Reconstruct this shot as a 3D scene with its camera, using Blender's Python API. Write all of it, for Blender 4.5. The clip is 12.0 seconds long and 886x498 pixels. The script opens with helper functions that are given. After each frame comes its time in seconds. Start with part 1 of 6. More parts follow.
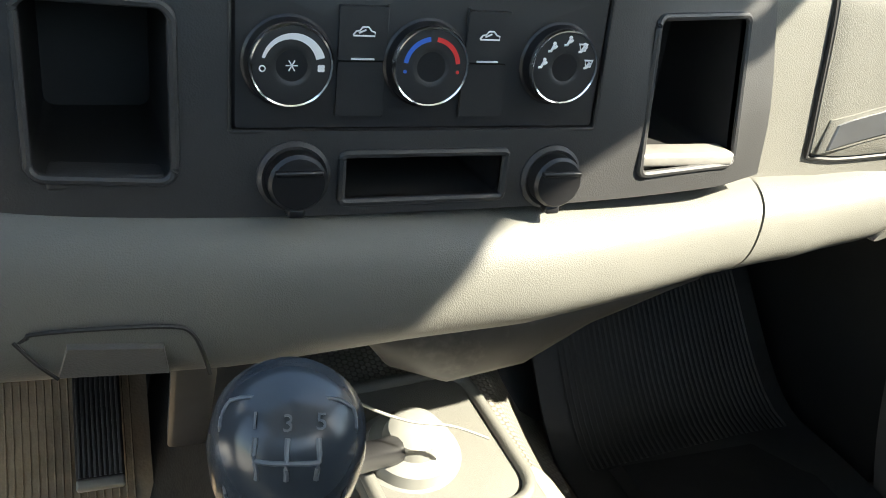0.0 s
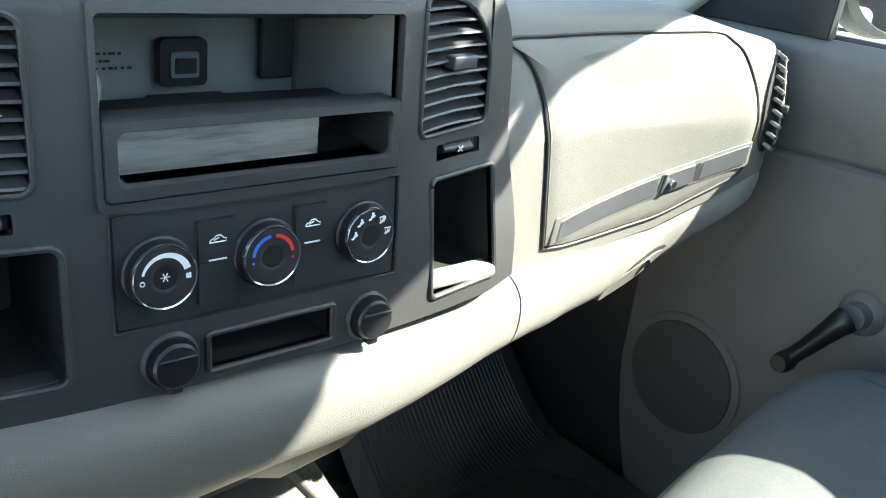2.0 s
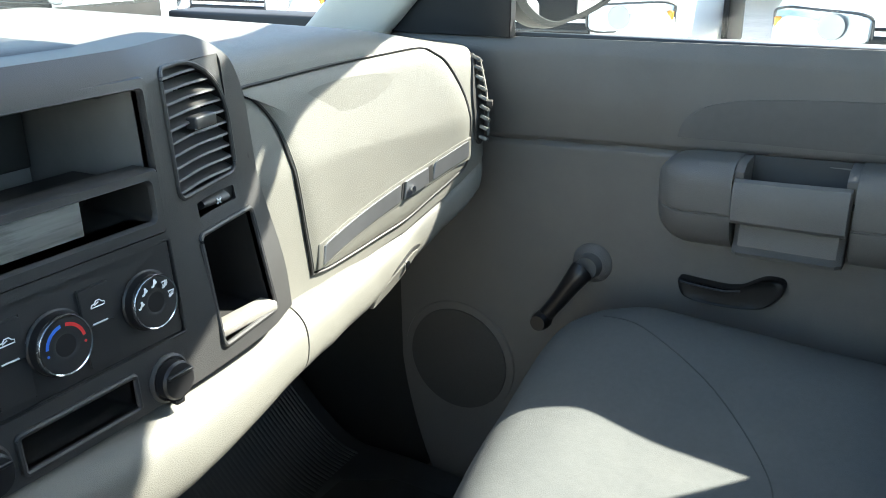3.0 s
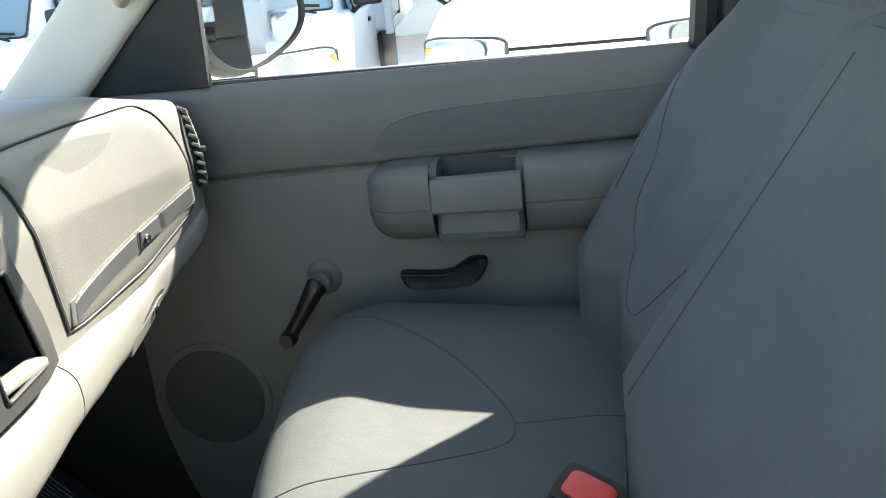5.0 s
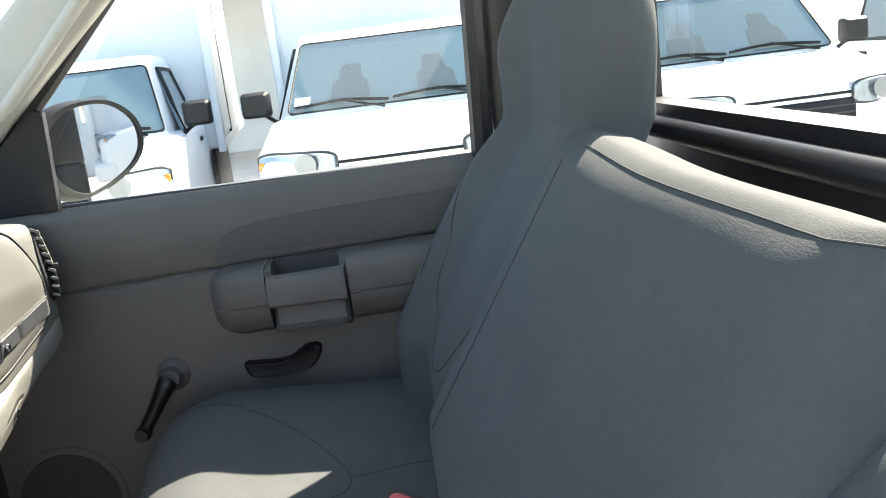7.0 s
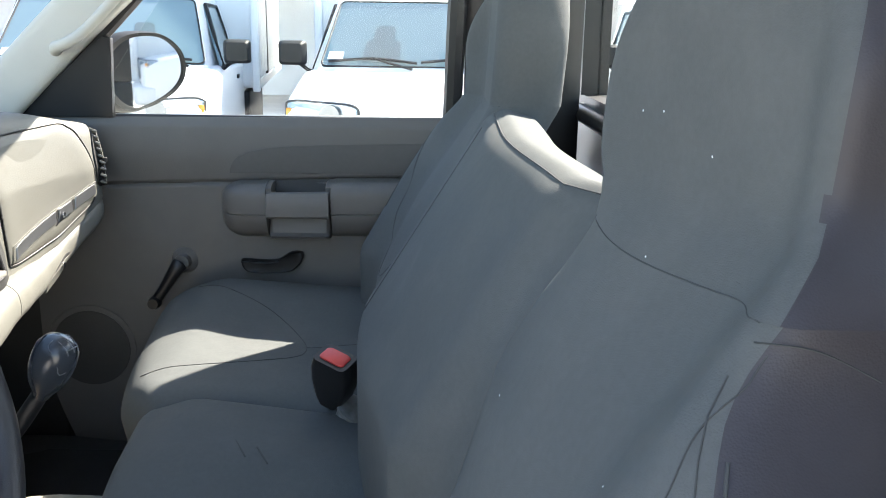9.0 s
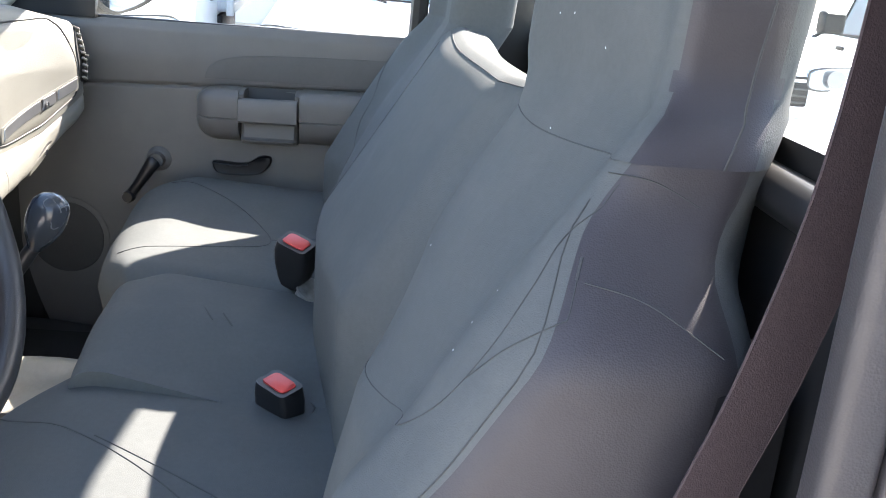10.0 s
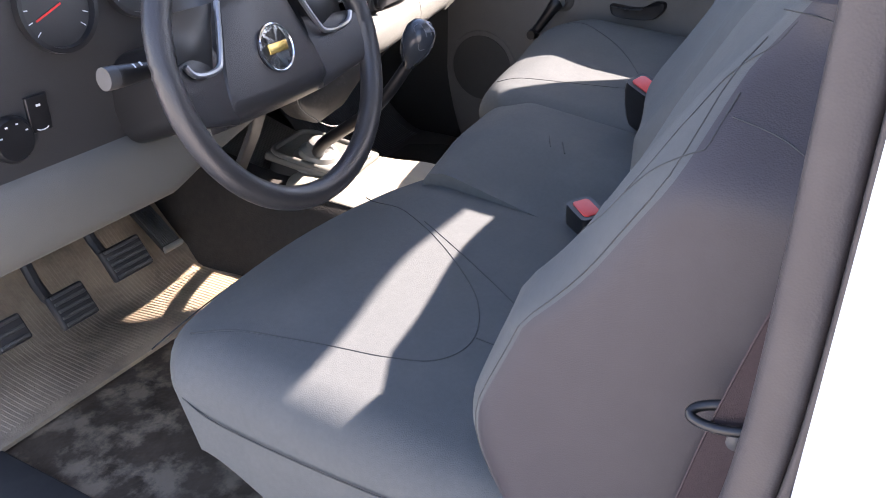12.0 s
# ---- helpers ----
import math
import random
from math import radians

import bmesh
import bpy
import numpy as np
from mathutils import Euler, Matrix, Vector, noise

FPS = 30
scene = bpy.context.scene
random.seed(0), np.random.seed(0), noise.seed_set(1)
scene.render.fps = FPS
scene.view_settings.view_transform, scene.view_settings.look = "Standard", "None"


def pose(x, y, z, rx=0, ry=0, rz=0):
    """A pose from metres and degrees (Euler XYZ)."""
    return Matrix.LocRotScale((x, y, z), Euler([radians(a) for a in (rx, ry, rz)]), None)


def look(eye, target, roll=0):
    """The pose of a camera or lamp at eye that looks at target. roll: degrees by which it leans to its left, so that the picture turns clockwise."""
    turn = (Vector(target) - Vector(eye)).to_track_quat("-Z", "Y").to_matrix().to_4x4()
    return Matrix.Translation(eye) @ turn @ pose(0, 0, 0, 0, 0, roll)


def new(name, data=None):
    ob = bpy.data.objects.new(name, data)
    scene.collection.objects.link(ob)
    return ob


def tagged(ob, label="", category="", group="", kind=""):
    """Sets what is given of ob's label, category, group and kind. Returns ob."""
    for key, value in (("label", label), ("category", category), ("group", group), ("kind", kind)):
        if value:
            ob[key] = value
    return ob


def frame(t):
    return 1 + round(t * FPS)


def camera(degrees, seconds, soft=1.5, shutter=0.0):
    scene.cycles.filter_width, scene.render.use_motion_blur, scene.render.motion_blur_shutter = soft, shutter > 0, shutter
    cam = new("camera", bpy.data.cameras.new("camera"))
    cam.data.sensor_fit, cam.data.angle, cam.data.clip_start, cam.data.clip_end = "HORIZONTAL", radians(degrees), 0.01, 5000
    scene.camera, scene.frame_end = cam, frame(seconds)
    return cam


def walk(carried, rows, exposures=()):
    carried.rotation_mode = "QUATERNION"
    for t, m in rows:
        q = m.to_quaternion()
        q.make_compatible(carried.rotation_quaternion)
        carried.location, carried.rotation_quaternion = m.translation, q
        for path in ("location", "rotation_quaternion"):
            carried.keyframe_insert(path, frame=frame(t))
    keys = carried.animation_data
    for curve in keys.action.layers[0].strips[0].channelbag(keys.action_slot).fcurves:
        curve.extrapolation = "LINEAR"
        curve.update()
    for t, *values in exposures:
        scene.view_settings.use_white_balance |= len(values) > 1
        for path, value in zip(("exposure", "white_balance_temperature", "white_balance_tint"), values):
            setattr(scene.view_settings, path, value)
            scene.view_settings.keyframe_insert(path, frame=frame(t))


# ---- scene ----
cam = camera(54.0, 12.0, soft=0.85)
PATH = [
    (0, (-0.176, -0.445, 0.762), (0.547, 1.193, -0.13), 7.6),
    (0.5, (-0.198, -0.453, 0.792), (0.571, 1.235, 0.044), 7.7),
    (1, (-0.233, -0.484, 0.839), (0.626, 1.189, 0.159), 8.3),
    (1.5, (-0.258, -0.494, 0.861), (0.769, 1.085, 0.186), 8.1),
    (2, (-0.286, -0.493, 0.882), (0.955, 0.881, 0.125), 6.7),
    (2.5, (-0.312, -0.503, 0.897), (1.152, 0.672, 0.207), 2.9),
    (3, (-0.344, -0.514, 0.906), (1.276, 0.437, 0.219), -0.8),
    (3.5, (-0.364, -0.52, 0.906), (1.326, 0.293, 0.211), -3.6),
    (3.7, (-0.374, -0.521, 0.906), (1.344, 0.235, 0.217), -4.4),
    (5.3, (-0.518, -0.524, 0.905), (1.378, -0.279, 0.319), -6.4),
    (5.5, (-0.538, -0.526, 0.906), (1.372, -0.322, 0.35), -7.2),
    (6, (-0.579, -0.539, 0.916), (1.362, -0.465, 0.438), -8.6),
    (6.5, (-0.619, -0.554, 0.926), (1.338, -0.576, 0.514), -9.1),
    (7, (-0.705, -0.571, 0.93), (1.25, -0.617, 0.512), -7.2),
    (7.5, (-0.795, -0.595, 0.928), (1.15, -0.598, 0.463), -5.6),
    (7.7, (-0.832, -0.606, 0.929), (1.107, -0.603, 0.439), -5.1),
    (9.3, (-1.152, -0.689, 0.952), (0.793, -0.715, 0.485), 2.0),
    (9.5, (-1.189, -0.693, 0.952), (0.755, -0.751, 0.484), 2.4),
    (10, (-1.266, -0.704, 0.919), (0.64, -0.789, 0.318), 4.7),
    (10.5, (-1.293, -0.747, 0.9), (0.545, -0.652, 0.118), 3.1),
    (11, (-1.291, -0.842, 0.892), (0.405, -0.386, -0.065), 1.2),
    (11.5, (-1.305, -0.896, 0.902), (0.234, -0.208, -0.174), 0.3),
    (12, (-1.326, -0.942, 0.934), (0.212, -0.081, -0.012), 0.6),
]
EXPOSURES = [(0.0, 2.6, 7300, 5), (1.0, 2.86, 6900, 3), (2.0, 3.12, 6650, 3), (3.5, 2.6, 6750, 3), (5.5, 2.68, 7100, 7), (6.5, 2.6, 7250, 8), (7.5, 2.12, 7150, 9), (9.5, 2.80, 6850, 11), (10.5, 3.08, 6800, 19), (12.0, 2.86, 6850, 25)]
walk(cam, [(t, look(eye, target, roll)) for t, eye, target, roll in PATH], EXPOSURES)

# ---- light ----
SUN = Vector((1.0, -0.85, 1.24)).normalized()
world = bpy.data.worlds.new("sky")
world.use_nodes = True
scene.world = world
sky = world.node_tree.nodes.new("ShaderNodeTexSky")
sky.sky_type, sky.sun_disc = "NISHITA", False
sky.sun_elevation = math.asin(SUN.z)
sky.sun_rotation = math.atan2(SUN.x, SUN.y)
world.node_tree.links.new(sky.outputs[0], world.node_tree.nodes["Background"].inputs[0])
world.node_tree.nodes["Background"].inputs[1].default_value = 0.122
sun = new("sun", bpy.data.lights.new("sun", "SUN"))
sun.data.energy, sun.data.angle, sun.data.color = 4.7, radians(0.6), (1.0, 0.955, 0.88)
sun.matrix_world = look(SUN * 20, (0, 0, 0))

# ---- materials ----
def material(name, colour, rough=0.6, metal=0.0, grain=0.0, scale=60.0, bump=0.0, bscale=400.0, dirt=0.0, dirt_colour=(0.2, 0.17, 0.13), spec=0.5, dscale=7.0, dramp=(0.48, 0.72), weave=False):
    m = bpy.data.materials.new(name)
    m.use_nodes = True
    nt = m.node_tree
    b = nt.nodes["Principled BSDF"]
    b.inputs["Roughness"].default_value, b.inputs["Metallic"].default_value = rough, metal
    b.inputs["Specular IOR Level"].default_value = spec
    b.inputs["Base Color"].default_value = (*colour, 1)
    co = nt.nodes.new("ShaderNodeTexCoord")
    out = None
    if grain:
        n = nt.nodes.new("ShaderNodeTexNoise")
        n.inputs["Scale"].default_value, n.inputs["Detail"].default_value = scale, 6
        nt.links.new(co.outputs["Object"], n.inputs["Vector"])
        mx = nt.nodes.new("ShaderNodeMix")
        mx.data_type = "RGBA"
        mx.inputs[6].default_value = (*[c * (1 - grain) for c in colour], 1)
        mx.inputs[7].default_value = (*[min(1, c * (1 + grain)) for c in colour], 1)
        nt.links.new(n.outputs["Fac"], mx.inputs[0])
        out = mx.outputs[2]
    if dirt:
        n = nt.nodes.new("ShaderNodeTexNoise")
        n.inputs["Scale"].default_value, n.inputs["Detail"].default_value, n.inputs["Roughness"].default_value = dscale, 8, 0.65
        nt.links.new(co.outputs["Object"], n.inputs["Vector"])
        r = nt.nodes.new("ShaderNodeValToRGB")
        r.color_ramp.elements[0].position, r.color_ramp.elements[1].position = dramp
        nt.links.new(n.outputs["Fac"], r.inputs[0])
        mu = nt.nodes.new("ShaderNodeMath")
        mu.operation = "MULTIPLY"
        mu.inputs[1].default_value = dirt
        nt.links.new(r.outputs[0], mu.inputs[0])
        mx = nt.nodes.new("ShaderNodeMix")
        mx.data_type = "RGBA"
        nt.links.new(mu.outputs[0], mx.inputs[0])
        mx.inputs[6].default_value, mx.inputs[7].default_value = (*colour, 1), (*dirt_colour, 1)
        if out:
            nt.links.new(out, mx.inputs[6])
        out = mx.outputs[2]
    if out:
        nt.links.new(out, b.inputs["Base Color"])
    if bump:
        bp = nt.nodes.new("ShaderNodeBump")
        bp.inputs["Strength"].default_value, bp.inputs["Distance"].default_value = bump, 0.001
        if weave:
            w1, w2 = nt.nodes.new("ShaderNodeTexNoise"), nt.nodes.new("ShaderNodeTexNoise")
            w1.inputs["Scale"].default_value, w1.inputs["Detail"].default_value = bscale * 1.6, 1
            w2.inputs["Scale"].default_value, w2.inputs["Detail"].default_value = 38, 3
            nt.links.new(co.outputs["Object"], w1.inputs["Vector"])
            nt.links.new(co.outputs["Object"], w2.inputs["Vector"])
            ad = nt.nodes.new("ShaderNodeMath")
            ad.operation, ad.inputs[2].default_value = "MULTIPLY_ADD", 0.0
            nt.links.new(w2.outputs["Fac"], ad.inputs[0])
            ad.inputs[1].default_value = 1.6
            nt.links.new(w1.outputs["Fac"], ad.inputs[2])
            nt.links.new(ad.outputs[0], bp.inputs["Height"])
        else:
            v = nt.nodes.new("ShaderNodeTexVoronoi")
            v.inputs["Scale"].default_value = bscale
            nt.links.new(co.outputs["Object"], v.inputs["Vector"])
            nt.links.new(v.outputs["Distance"], bp.inputs["Height"])
        nt.links.new(bp.outputs[0], b.inputs["Normal"])
    return m


def glass(name, colour, rough=0.0):
    m = bpy.data.materials.new(name)
    m.use_nodes = True
    nt = m.node_tree
    nt.nodes.remove(nt.nodes["Principled BSDF"])
    t, g, mx, lw, pw, ad = (nt.nodes.new(k) for k in ("ShaderNodeBsdfTransparent", "ShaderNodeBsdfGlossy", "ShaderNodeMixShader", "ShaderNodeLayerWeight", "ShaderNodeMath", "ShaderNodeMath"))
    t.inputs[0].default_value = (*colour, 1)
    g.inputs["Roughness"].default_value = rough
    pw.operation, pw.inputs[1].default_value = "POWER", 5
    ad.operation, ad.inputs[1].default_value, ad.inputs[2].default_value = "MULTIPLY_ADD", 0.6, 0.02
    nt.links.new(lw.outputs["Facing"], pw.inputs[0])
    nt.links.new(pw.outputs[0], ad.inputs[0])
    nt.links.new(ad.outputs[0], mx.inputs[0])
    nt.links.new(t.outputs[0], mx.inputs[1])
    nt.links.new(g.outputs[0], mx.inputs[2])
    nt.links.new(mx.outputs[0], nt.nodes["Material Output"].inputs[0])
    return m


PAD = material("light grained dash plastic", (0.122, 0.121, 0.108), 0.5, grain=0.06, scale=25, bump=0.26, bscale=1050, dirt=0.06)
CHARCOAL = material("charcoal dash plastic", (0.0312, 0.0313, 0.0318), 0.48, grain=0.12, scale=30, bump=0.15, bscale=900, dirt=0.10, dirt_colour=(0.09, 0.085, 0.08))
BLACK = material("black plastic", (0.010, 0.010, 0.011), 0.38, grain=0.15, scale=40)
MATTBLACK = material("matt black moulding", (0.006, 0.006, 0.0065), 0.5, grain=0.15, scale=40, spec=0.3)
PANEL = material("black control panel", (0.022, 0.022, 0.023), 0.42, grain=0.1, scale=50, bump=0.05, bscale=1500)
# Dark plastic; in hollows and the footwell it also carries their shade.
CAVITY = material("dark plastic and painted shade", (0.016, 0.016, 0.016), 0.6, grain=0.2, scale=30)
CARRIER = material("grey moulded carrier plastic", (0.20, 0.20, 0.195), 0.6, grain=0.2, scale=20, dirt=0.5, dirt_colour=(0.30, 0.29, 0.27))
METAL = material("dusty sheet metal", (0.24, 0.236, 0.225), 0.42, 0.4, grain=0.65, scale=70, dirt=0.7, dirt_colour=(0.10, 0.095, 0.09))
STREAKED = material("streaked bare sheet metal", (0.30, 0.295, 0.28), 0.38, 0.4, grain=0.75, scale=55, dirt=0.8, dirt_colour=(0.085, 0.08, 0.075), dscale=40, dramp=(0.50, 0.66))
for n_ in [n_ for n_ in STREAKED.node_tree.nodes if n_.bl_idname == "ShaderNodeTexNoise"]:
    mp = STREAKED.node_tree.nodes.new("ShaderNodeMapping")
    mp.inputs["Scale"].default_value = (0.22, 1.0, 2.2)
    STREAKED.node_tree.links.new(n_.inputs["Vector"].links[0].from_socket, mp.inputs["Vector"])
    STREAKED.node_tree.links.new(mp.outputs[0], n_.inputs["Vector"])
CHROME = material("chrome", (0.75, 0.75, 0.77), 0.12, 1.0)
SILVER = material("brushed silver inlay", (0.26, 0.27, 0.285), 0.3, 0.8, grain=0.25, scale=18)
WHITE = material("white print", (0.75, 0.76, 0.78), 0.5)
BLUE = material("blue print", (0.03, 0.13, 0.55), 0.5)
RED = material("red print", (0.62, 0.03, 0.03), 0.5)
DOOR = material("grey door panel plastic", (0.100, 0.0955, 0.090), 0.55, grain=0.07, scale=15, bump=0.25, bscale=700, dirt=0.10, dirt_colour=(0.25, 0.22, 0.19))
DOORCLOTH = material("grey door insert cloth", (0.090, 0.087, 0.083), 0.85, grain=0.08, scale=90, bump=0.3, bscale=500, weave=True)
CLOTH = material("grey seat cloth", (0.080, 0.0855, 0.0855), 0.9, grain=0.10, scale=160, bump=0.35, bscale=420, weave=True, dirt=0.14, dirt_colour=(0.17, 0.168, 0.158), spec=0.25)
# Real side vinyl; its colour is also darkened for shade and purpled for haze.
VINYL = material("purple-grey side vinyl with shade and haze painted in", (0.034, 0.0305, 0.0350), 0.55, grain=0.12, scale=30, bump=0.2, bscale=650, dirt=0.2, dirt_colour=(0.072, 0.068, 0.070), spec=0.4)
SEAM = material("dark seam thread", (0.045, 0.047, 0.048), 0.9)
RUBBER = material("black rubber", (0.014, 0.014, 0.014), 0.7, grain=0.2, scale=60, dirt=0.25, dirt_colour=(0.08, 0.07, 0.06))
MAT = material("dark ribbed rubber mat", (0.030, 0.0305, 0.0295), 0.45, grain=0.2, scale=15, dirt=0.35, dirt_colour=(0.07, 0.065, 0.06))
TAN = material("dusty tan floor vinyl", (0.38, 0.295, 0.20), 0.7, grain=0.3, scale=12, bump=0.3, bscale=300, dirt=0.7, dirt_colour=(0.075, 0.058, 0.042), dscale=6, dramp=(0.40, 0.62))
STAIN = material("stained dirty floor vinyl", (0.062, 0.047, 0.034), 0.32, grain=0.7, scale=18, bump=0.4, bscale=120, dirt=0.85, dirt_colour=(0.21, 0.168, 0.122), dscale=13.0, dramp=(0.48, 0.60))
TUNNEL = material("light honeycomb floor vinyl", (0.19, 0.18, 0.155), 0.65, grain=0.1, scale=20, bump=0.6, bscale=140, dirt=0.25, dirt_colour=(0.10, 0.09, 0.07))


def honeycomb(m, pitch, depth):
    """Raised hexagonal cells: three crossing sine waves drive the relief and a darker groove colour."""
    nt = m.node_tree
    co = nt.nodes.new("ShaderNodeTexCoord")
    total = None
    for a in (0, 60, 120):
        d = nt.nodes.new("ShaderNodeVectorMath")
        d.operation = "DOT_PRODUCT"
        k = 2 * math.pi / (pitch * 0.866)
        d.inputs[1].default_value = (k * math.cos(radians(a)), k * math.sin(radians(a)), 0)
        nt.links.new(co.outputs["Object"], d.inputs[0])
        c = nt.nodes.new("ShaderNodeMath")
        c.operation = "COSINE"
        nt.links.new(d.outputs["Value"], c.inputs[0])
        if total:
            ad = nt.nodes.new("ShaderNodeMath")
            nt.links.new(total, ad.inputs[0])
            nt.links.new(c.outputs[0], ad.inputs[1])
            total = ad.outputs[0]
        else:
            total = c.outputs[0]
    r = nt.nodes.new("ShaderNodeMapRange")
    r.inputs["From Min"].default_value, r.inputs["From Max"].default_value = -1.3, 0.2
    nt.links.new(total, r.inputs["Value"])
    bump = [n for n in nt.nodes if n.bl_idname == "ShaderNodeBump"][0]
    bump.inputs["Strength"].default_value, bump.inputs["Distance"].default_value = 0.8, depth
    nt.links.new(r.outputs[0], bump.inputs["Height"])
    b = nt.nodes["Principled BSDF"]
    mx = nt.nodes.new("ShaderNodeMix")
    mx.data_type = "RGBA"
    mx.inputs[6].default_value = (0.115, 0.107, 0.086, 1)
    nt.links.new(b.inputs["Base Color"].links[0].from_socket, mx.inputs[7])
    nt.links.new(r.outputs[0], mx.inputs[0])
    nt.links.new(mx.outputs[2], b.inputs["Base Color"])


honeycomb(TUNNEL, 0.0075, 0.0012)
JAMB = material("dull purple-grey jamb trim", (0.030, 0.026, 0.028), 0.5, grain=0.08, scale=25, bump=0.15, bscale=700, dirt=0.15, dirt_colour=(0.12, 0.11, 0.10))
TRIM = material("beige pillar trim", (0.50, 0.48, 0.42), 0.7, grain=0.05, scale=20, bump=0.2, bscale=700)
HEADLINER = material("headliner cloth", (0.42, 0.41, 0.38), 0.95, grain=0.06, scale=120, bump=0.3, bscale=600)
PAINT = material("white vehicle paint", (0.86, 0.865, 0.87), 0.25, grain=0.03, scale=4, dirt=0.05)
GREYPAINT = material("grey box panel", (0.72, 0.74, 0.75), 0.45, grain=0.05, scale=3, dirt=0.1)
BELT = material("dark seat belt webbing", (0.046, 0.030, 0.033), 0.8, grain=0.3, scale=250, bump=0.5, bscale=500, weave=True)
BUCKLERED = material("red buckle button", (0.55, 0.045, 0.04), 0.4, grain=0.2, scale=60)
LEATHER = material("dark steering wheel rubber", (0.026, 0.026, 0.028), 0.33, grain=0.1, scale=40, bump=0.2, bscale=800)
BLADE = material("grey vent blade", (0.045, 0.046, 0.048), 0.42, grain=0.2, scale=60, dirt=0.3, dirt_colour=(0.09, 0.085, 0.08))
GOLD = material("gold badge", (0.65, 0.45, 0.14), 0.25, 0.8)
CONCRETE = material("dusty yard concrete", (0.58, 0.55, 0.50), 0.9, grain=0.2, scale=1.5, dirt=0.4)
LAMP = material("headlamp reflector", (0.36, 0.40, 0.44), 0.22, 0.7, grain=0.5, scale=30)
AWNING = material("red awning sheet", (0.55, 0.06, 0.07), 0.6, grain=0.1, scale=3)
TRANSLUCENT = material("milky plastic", (0.20, 0.20, 0.185), 0.4, grain=0.15, scale=60)
CARGLASS = material("blue tinted truck glass", (0.150, 0.215, 0.240), 0.22, grain=0.15, scale=1.2, spec=0.5)
CLEAR = glass("window glass", (0.93, 0.96, 0.95))
MIRROR = material("mirror glass", (0.55, 0.56, 0.58), 0.02, 1.0)


# ---- building helpers ----
def thing(name, label, category, group="", kind="", at=(0, 0, 0)):
    ob = new(name)
    ob.location = at
    ob.empty_display_size = 0.05
    return tagged(ob, label, category, group, kind)


def part(name, bm, mat, parent=None, label="", smooth=True):
    me = bpy.data.meshes.new(name)
    bmesh.ops.recalc_face_normals(bm, faces=bm.faces)
    bm.to_mesh(me)
    bm.free()
    me.materials.append(mat)
    if smooth:
        for p in me.polygons:
            p.use_smooth = True
        me.set_sharp_from_angle(angle=radians(38))
    ob = new(name, me)
    if parent:
        ob.parent = parent
        if parent.data is None:
            ob.matrix_parent_inverse = Matrix.Translation(-parent.location)
    if label:
        ob["label"] = label
    return ob


def box(x0, x1, y0, y1, z0, z1, bevel=0.0, m=None, bm=None):
    bm = bm or bmesh.new()
    vs = [bm.verts.new(Vector(((x0, x1)[i], (y0, y1)[j], (z0, z1)[k]))) for i in (0, 1) for j in (0, 1) for k in (0, 1)]
    fs = [bm.faces.new([vs[i] for i in f]) for f in ((0, 1, 3, 2), (4, 6, 7, 5), (0, 4, 5, 1), (2, 3, 7, 6), (0, 2, 6, 4), (1, 5, 7, 3))]
    if bevel:
        es = list({e for f in fs for e in f.edges})
        r = bmesh.ops.bevel(bm, geom=es, offset=bevel, segments=3, affect="EDGES", profile=0.5)
        vs = list({v for v in bm.verts if v.is_valid and (v in set(r["verts"]) or v in vs)})
    if m:
        bmesh.ops.transform(bm, matrix=m, verts=[v for v in vs if v.is_valid])
    return bm


def loft(rings, closed=True, caps=True, bm=None):
    bm = bm or bmesh.new()
    vs = [[bm.verts.new(Vector(p)) for p in r] for r in rings]
    n = len(rings[0])
    for a, b in zip(vs, vs[1:]):
        for i in range(n if closed else n - 1):
            j = (i + 1) % n
            bm.faces.new((a[i], a[j], b[j], b[i]))
    if closed and caps:
        bm.faces.new(vs[0][::-1])
        bm.faces.new(vs[-1])
    return bm


def solid(f, nu, nv, back, bm=None):
    """A shell: the sheet f(u, v), closed by the sheet back(u, v) behind it."""
    bm = bm or bmesh.new()
    a = [[bm.verts.new(Vector(f(i / nu, j / nv))) for j in range(nv + 1)] for i in range(nu + 1)]
    b = [[bm.verts.new(Vector(back(i / nu, j / nv))) for j in range(nv + 1)] for i in range(nu + 1)]
    for i in range(nu):
        for j in range(nv):
            bm.faces.new((a[i][j], a[i + 1][j], a[i + 1][j + 1], a[i][j + 1]))
            bm.faces.new((b[i][j], b[i][j + 1], b[i + 1][j + 1], b[i + 1][j]))
    for i in range(nu):
        bm.faces.new((a[i][0], b[i][0], b[i + 1][0], a[i + 1][0]))
        bm.faces.new((a[i][nv], a[i + 1][nv], b[i + 1][nv], b[i][nv]))
    for j in range(nv):
        bm.faces.new((a[0][j], a[0][j + 1], b[0][j + 1], b[0][j]))
        bm.faces.new((a[nu][j], b[nu][j], b[nu][j + 1], a[nu][j + 1]))
    return bm


def smooth_path(pts, n=8):
    pts = [Vector(p) for p in pts]
    out = []
    for i in range(len(pts) - 1):
        p0, p1, p2, p3 = pts[max(i - 1, 0)], pts[i], pts[i + 1], pts[min(i + 2, len(pts) - 1)]
        for k in range(n):
            t = k / n
            out.append(0.5 * (2 * p1 + (p2 - p0) * t + (2 * p0 - 5 * p1 + 4 * p2 - p3) * t * t + (3 * p1 - p0 - 3 * p2 + p3) * t ** 3))
    return out + [pts[-1]]


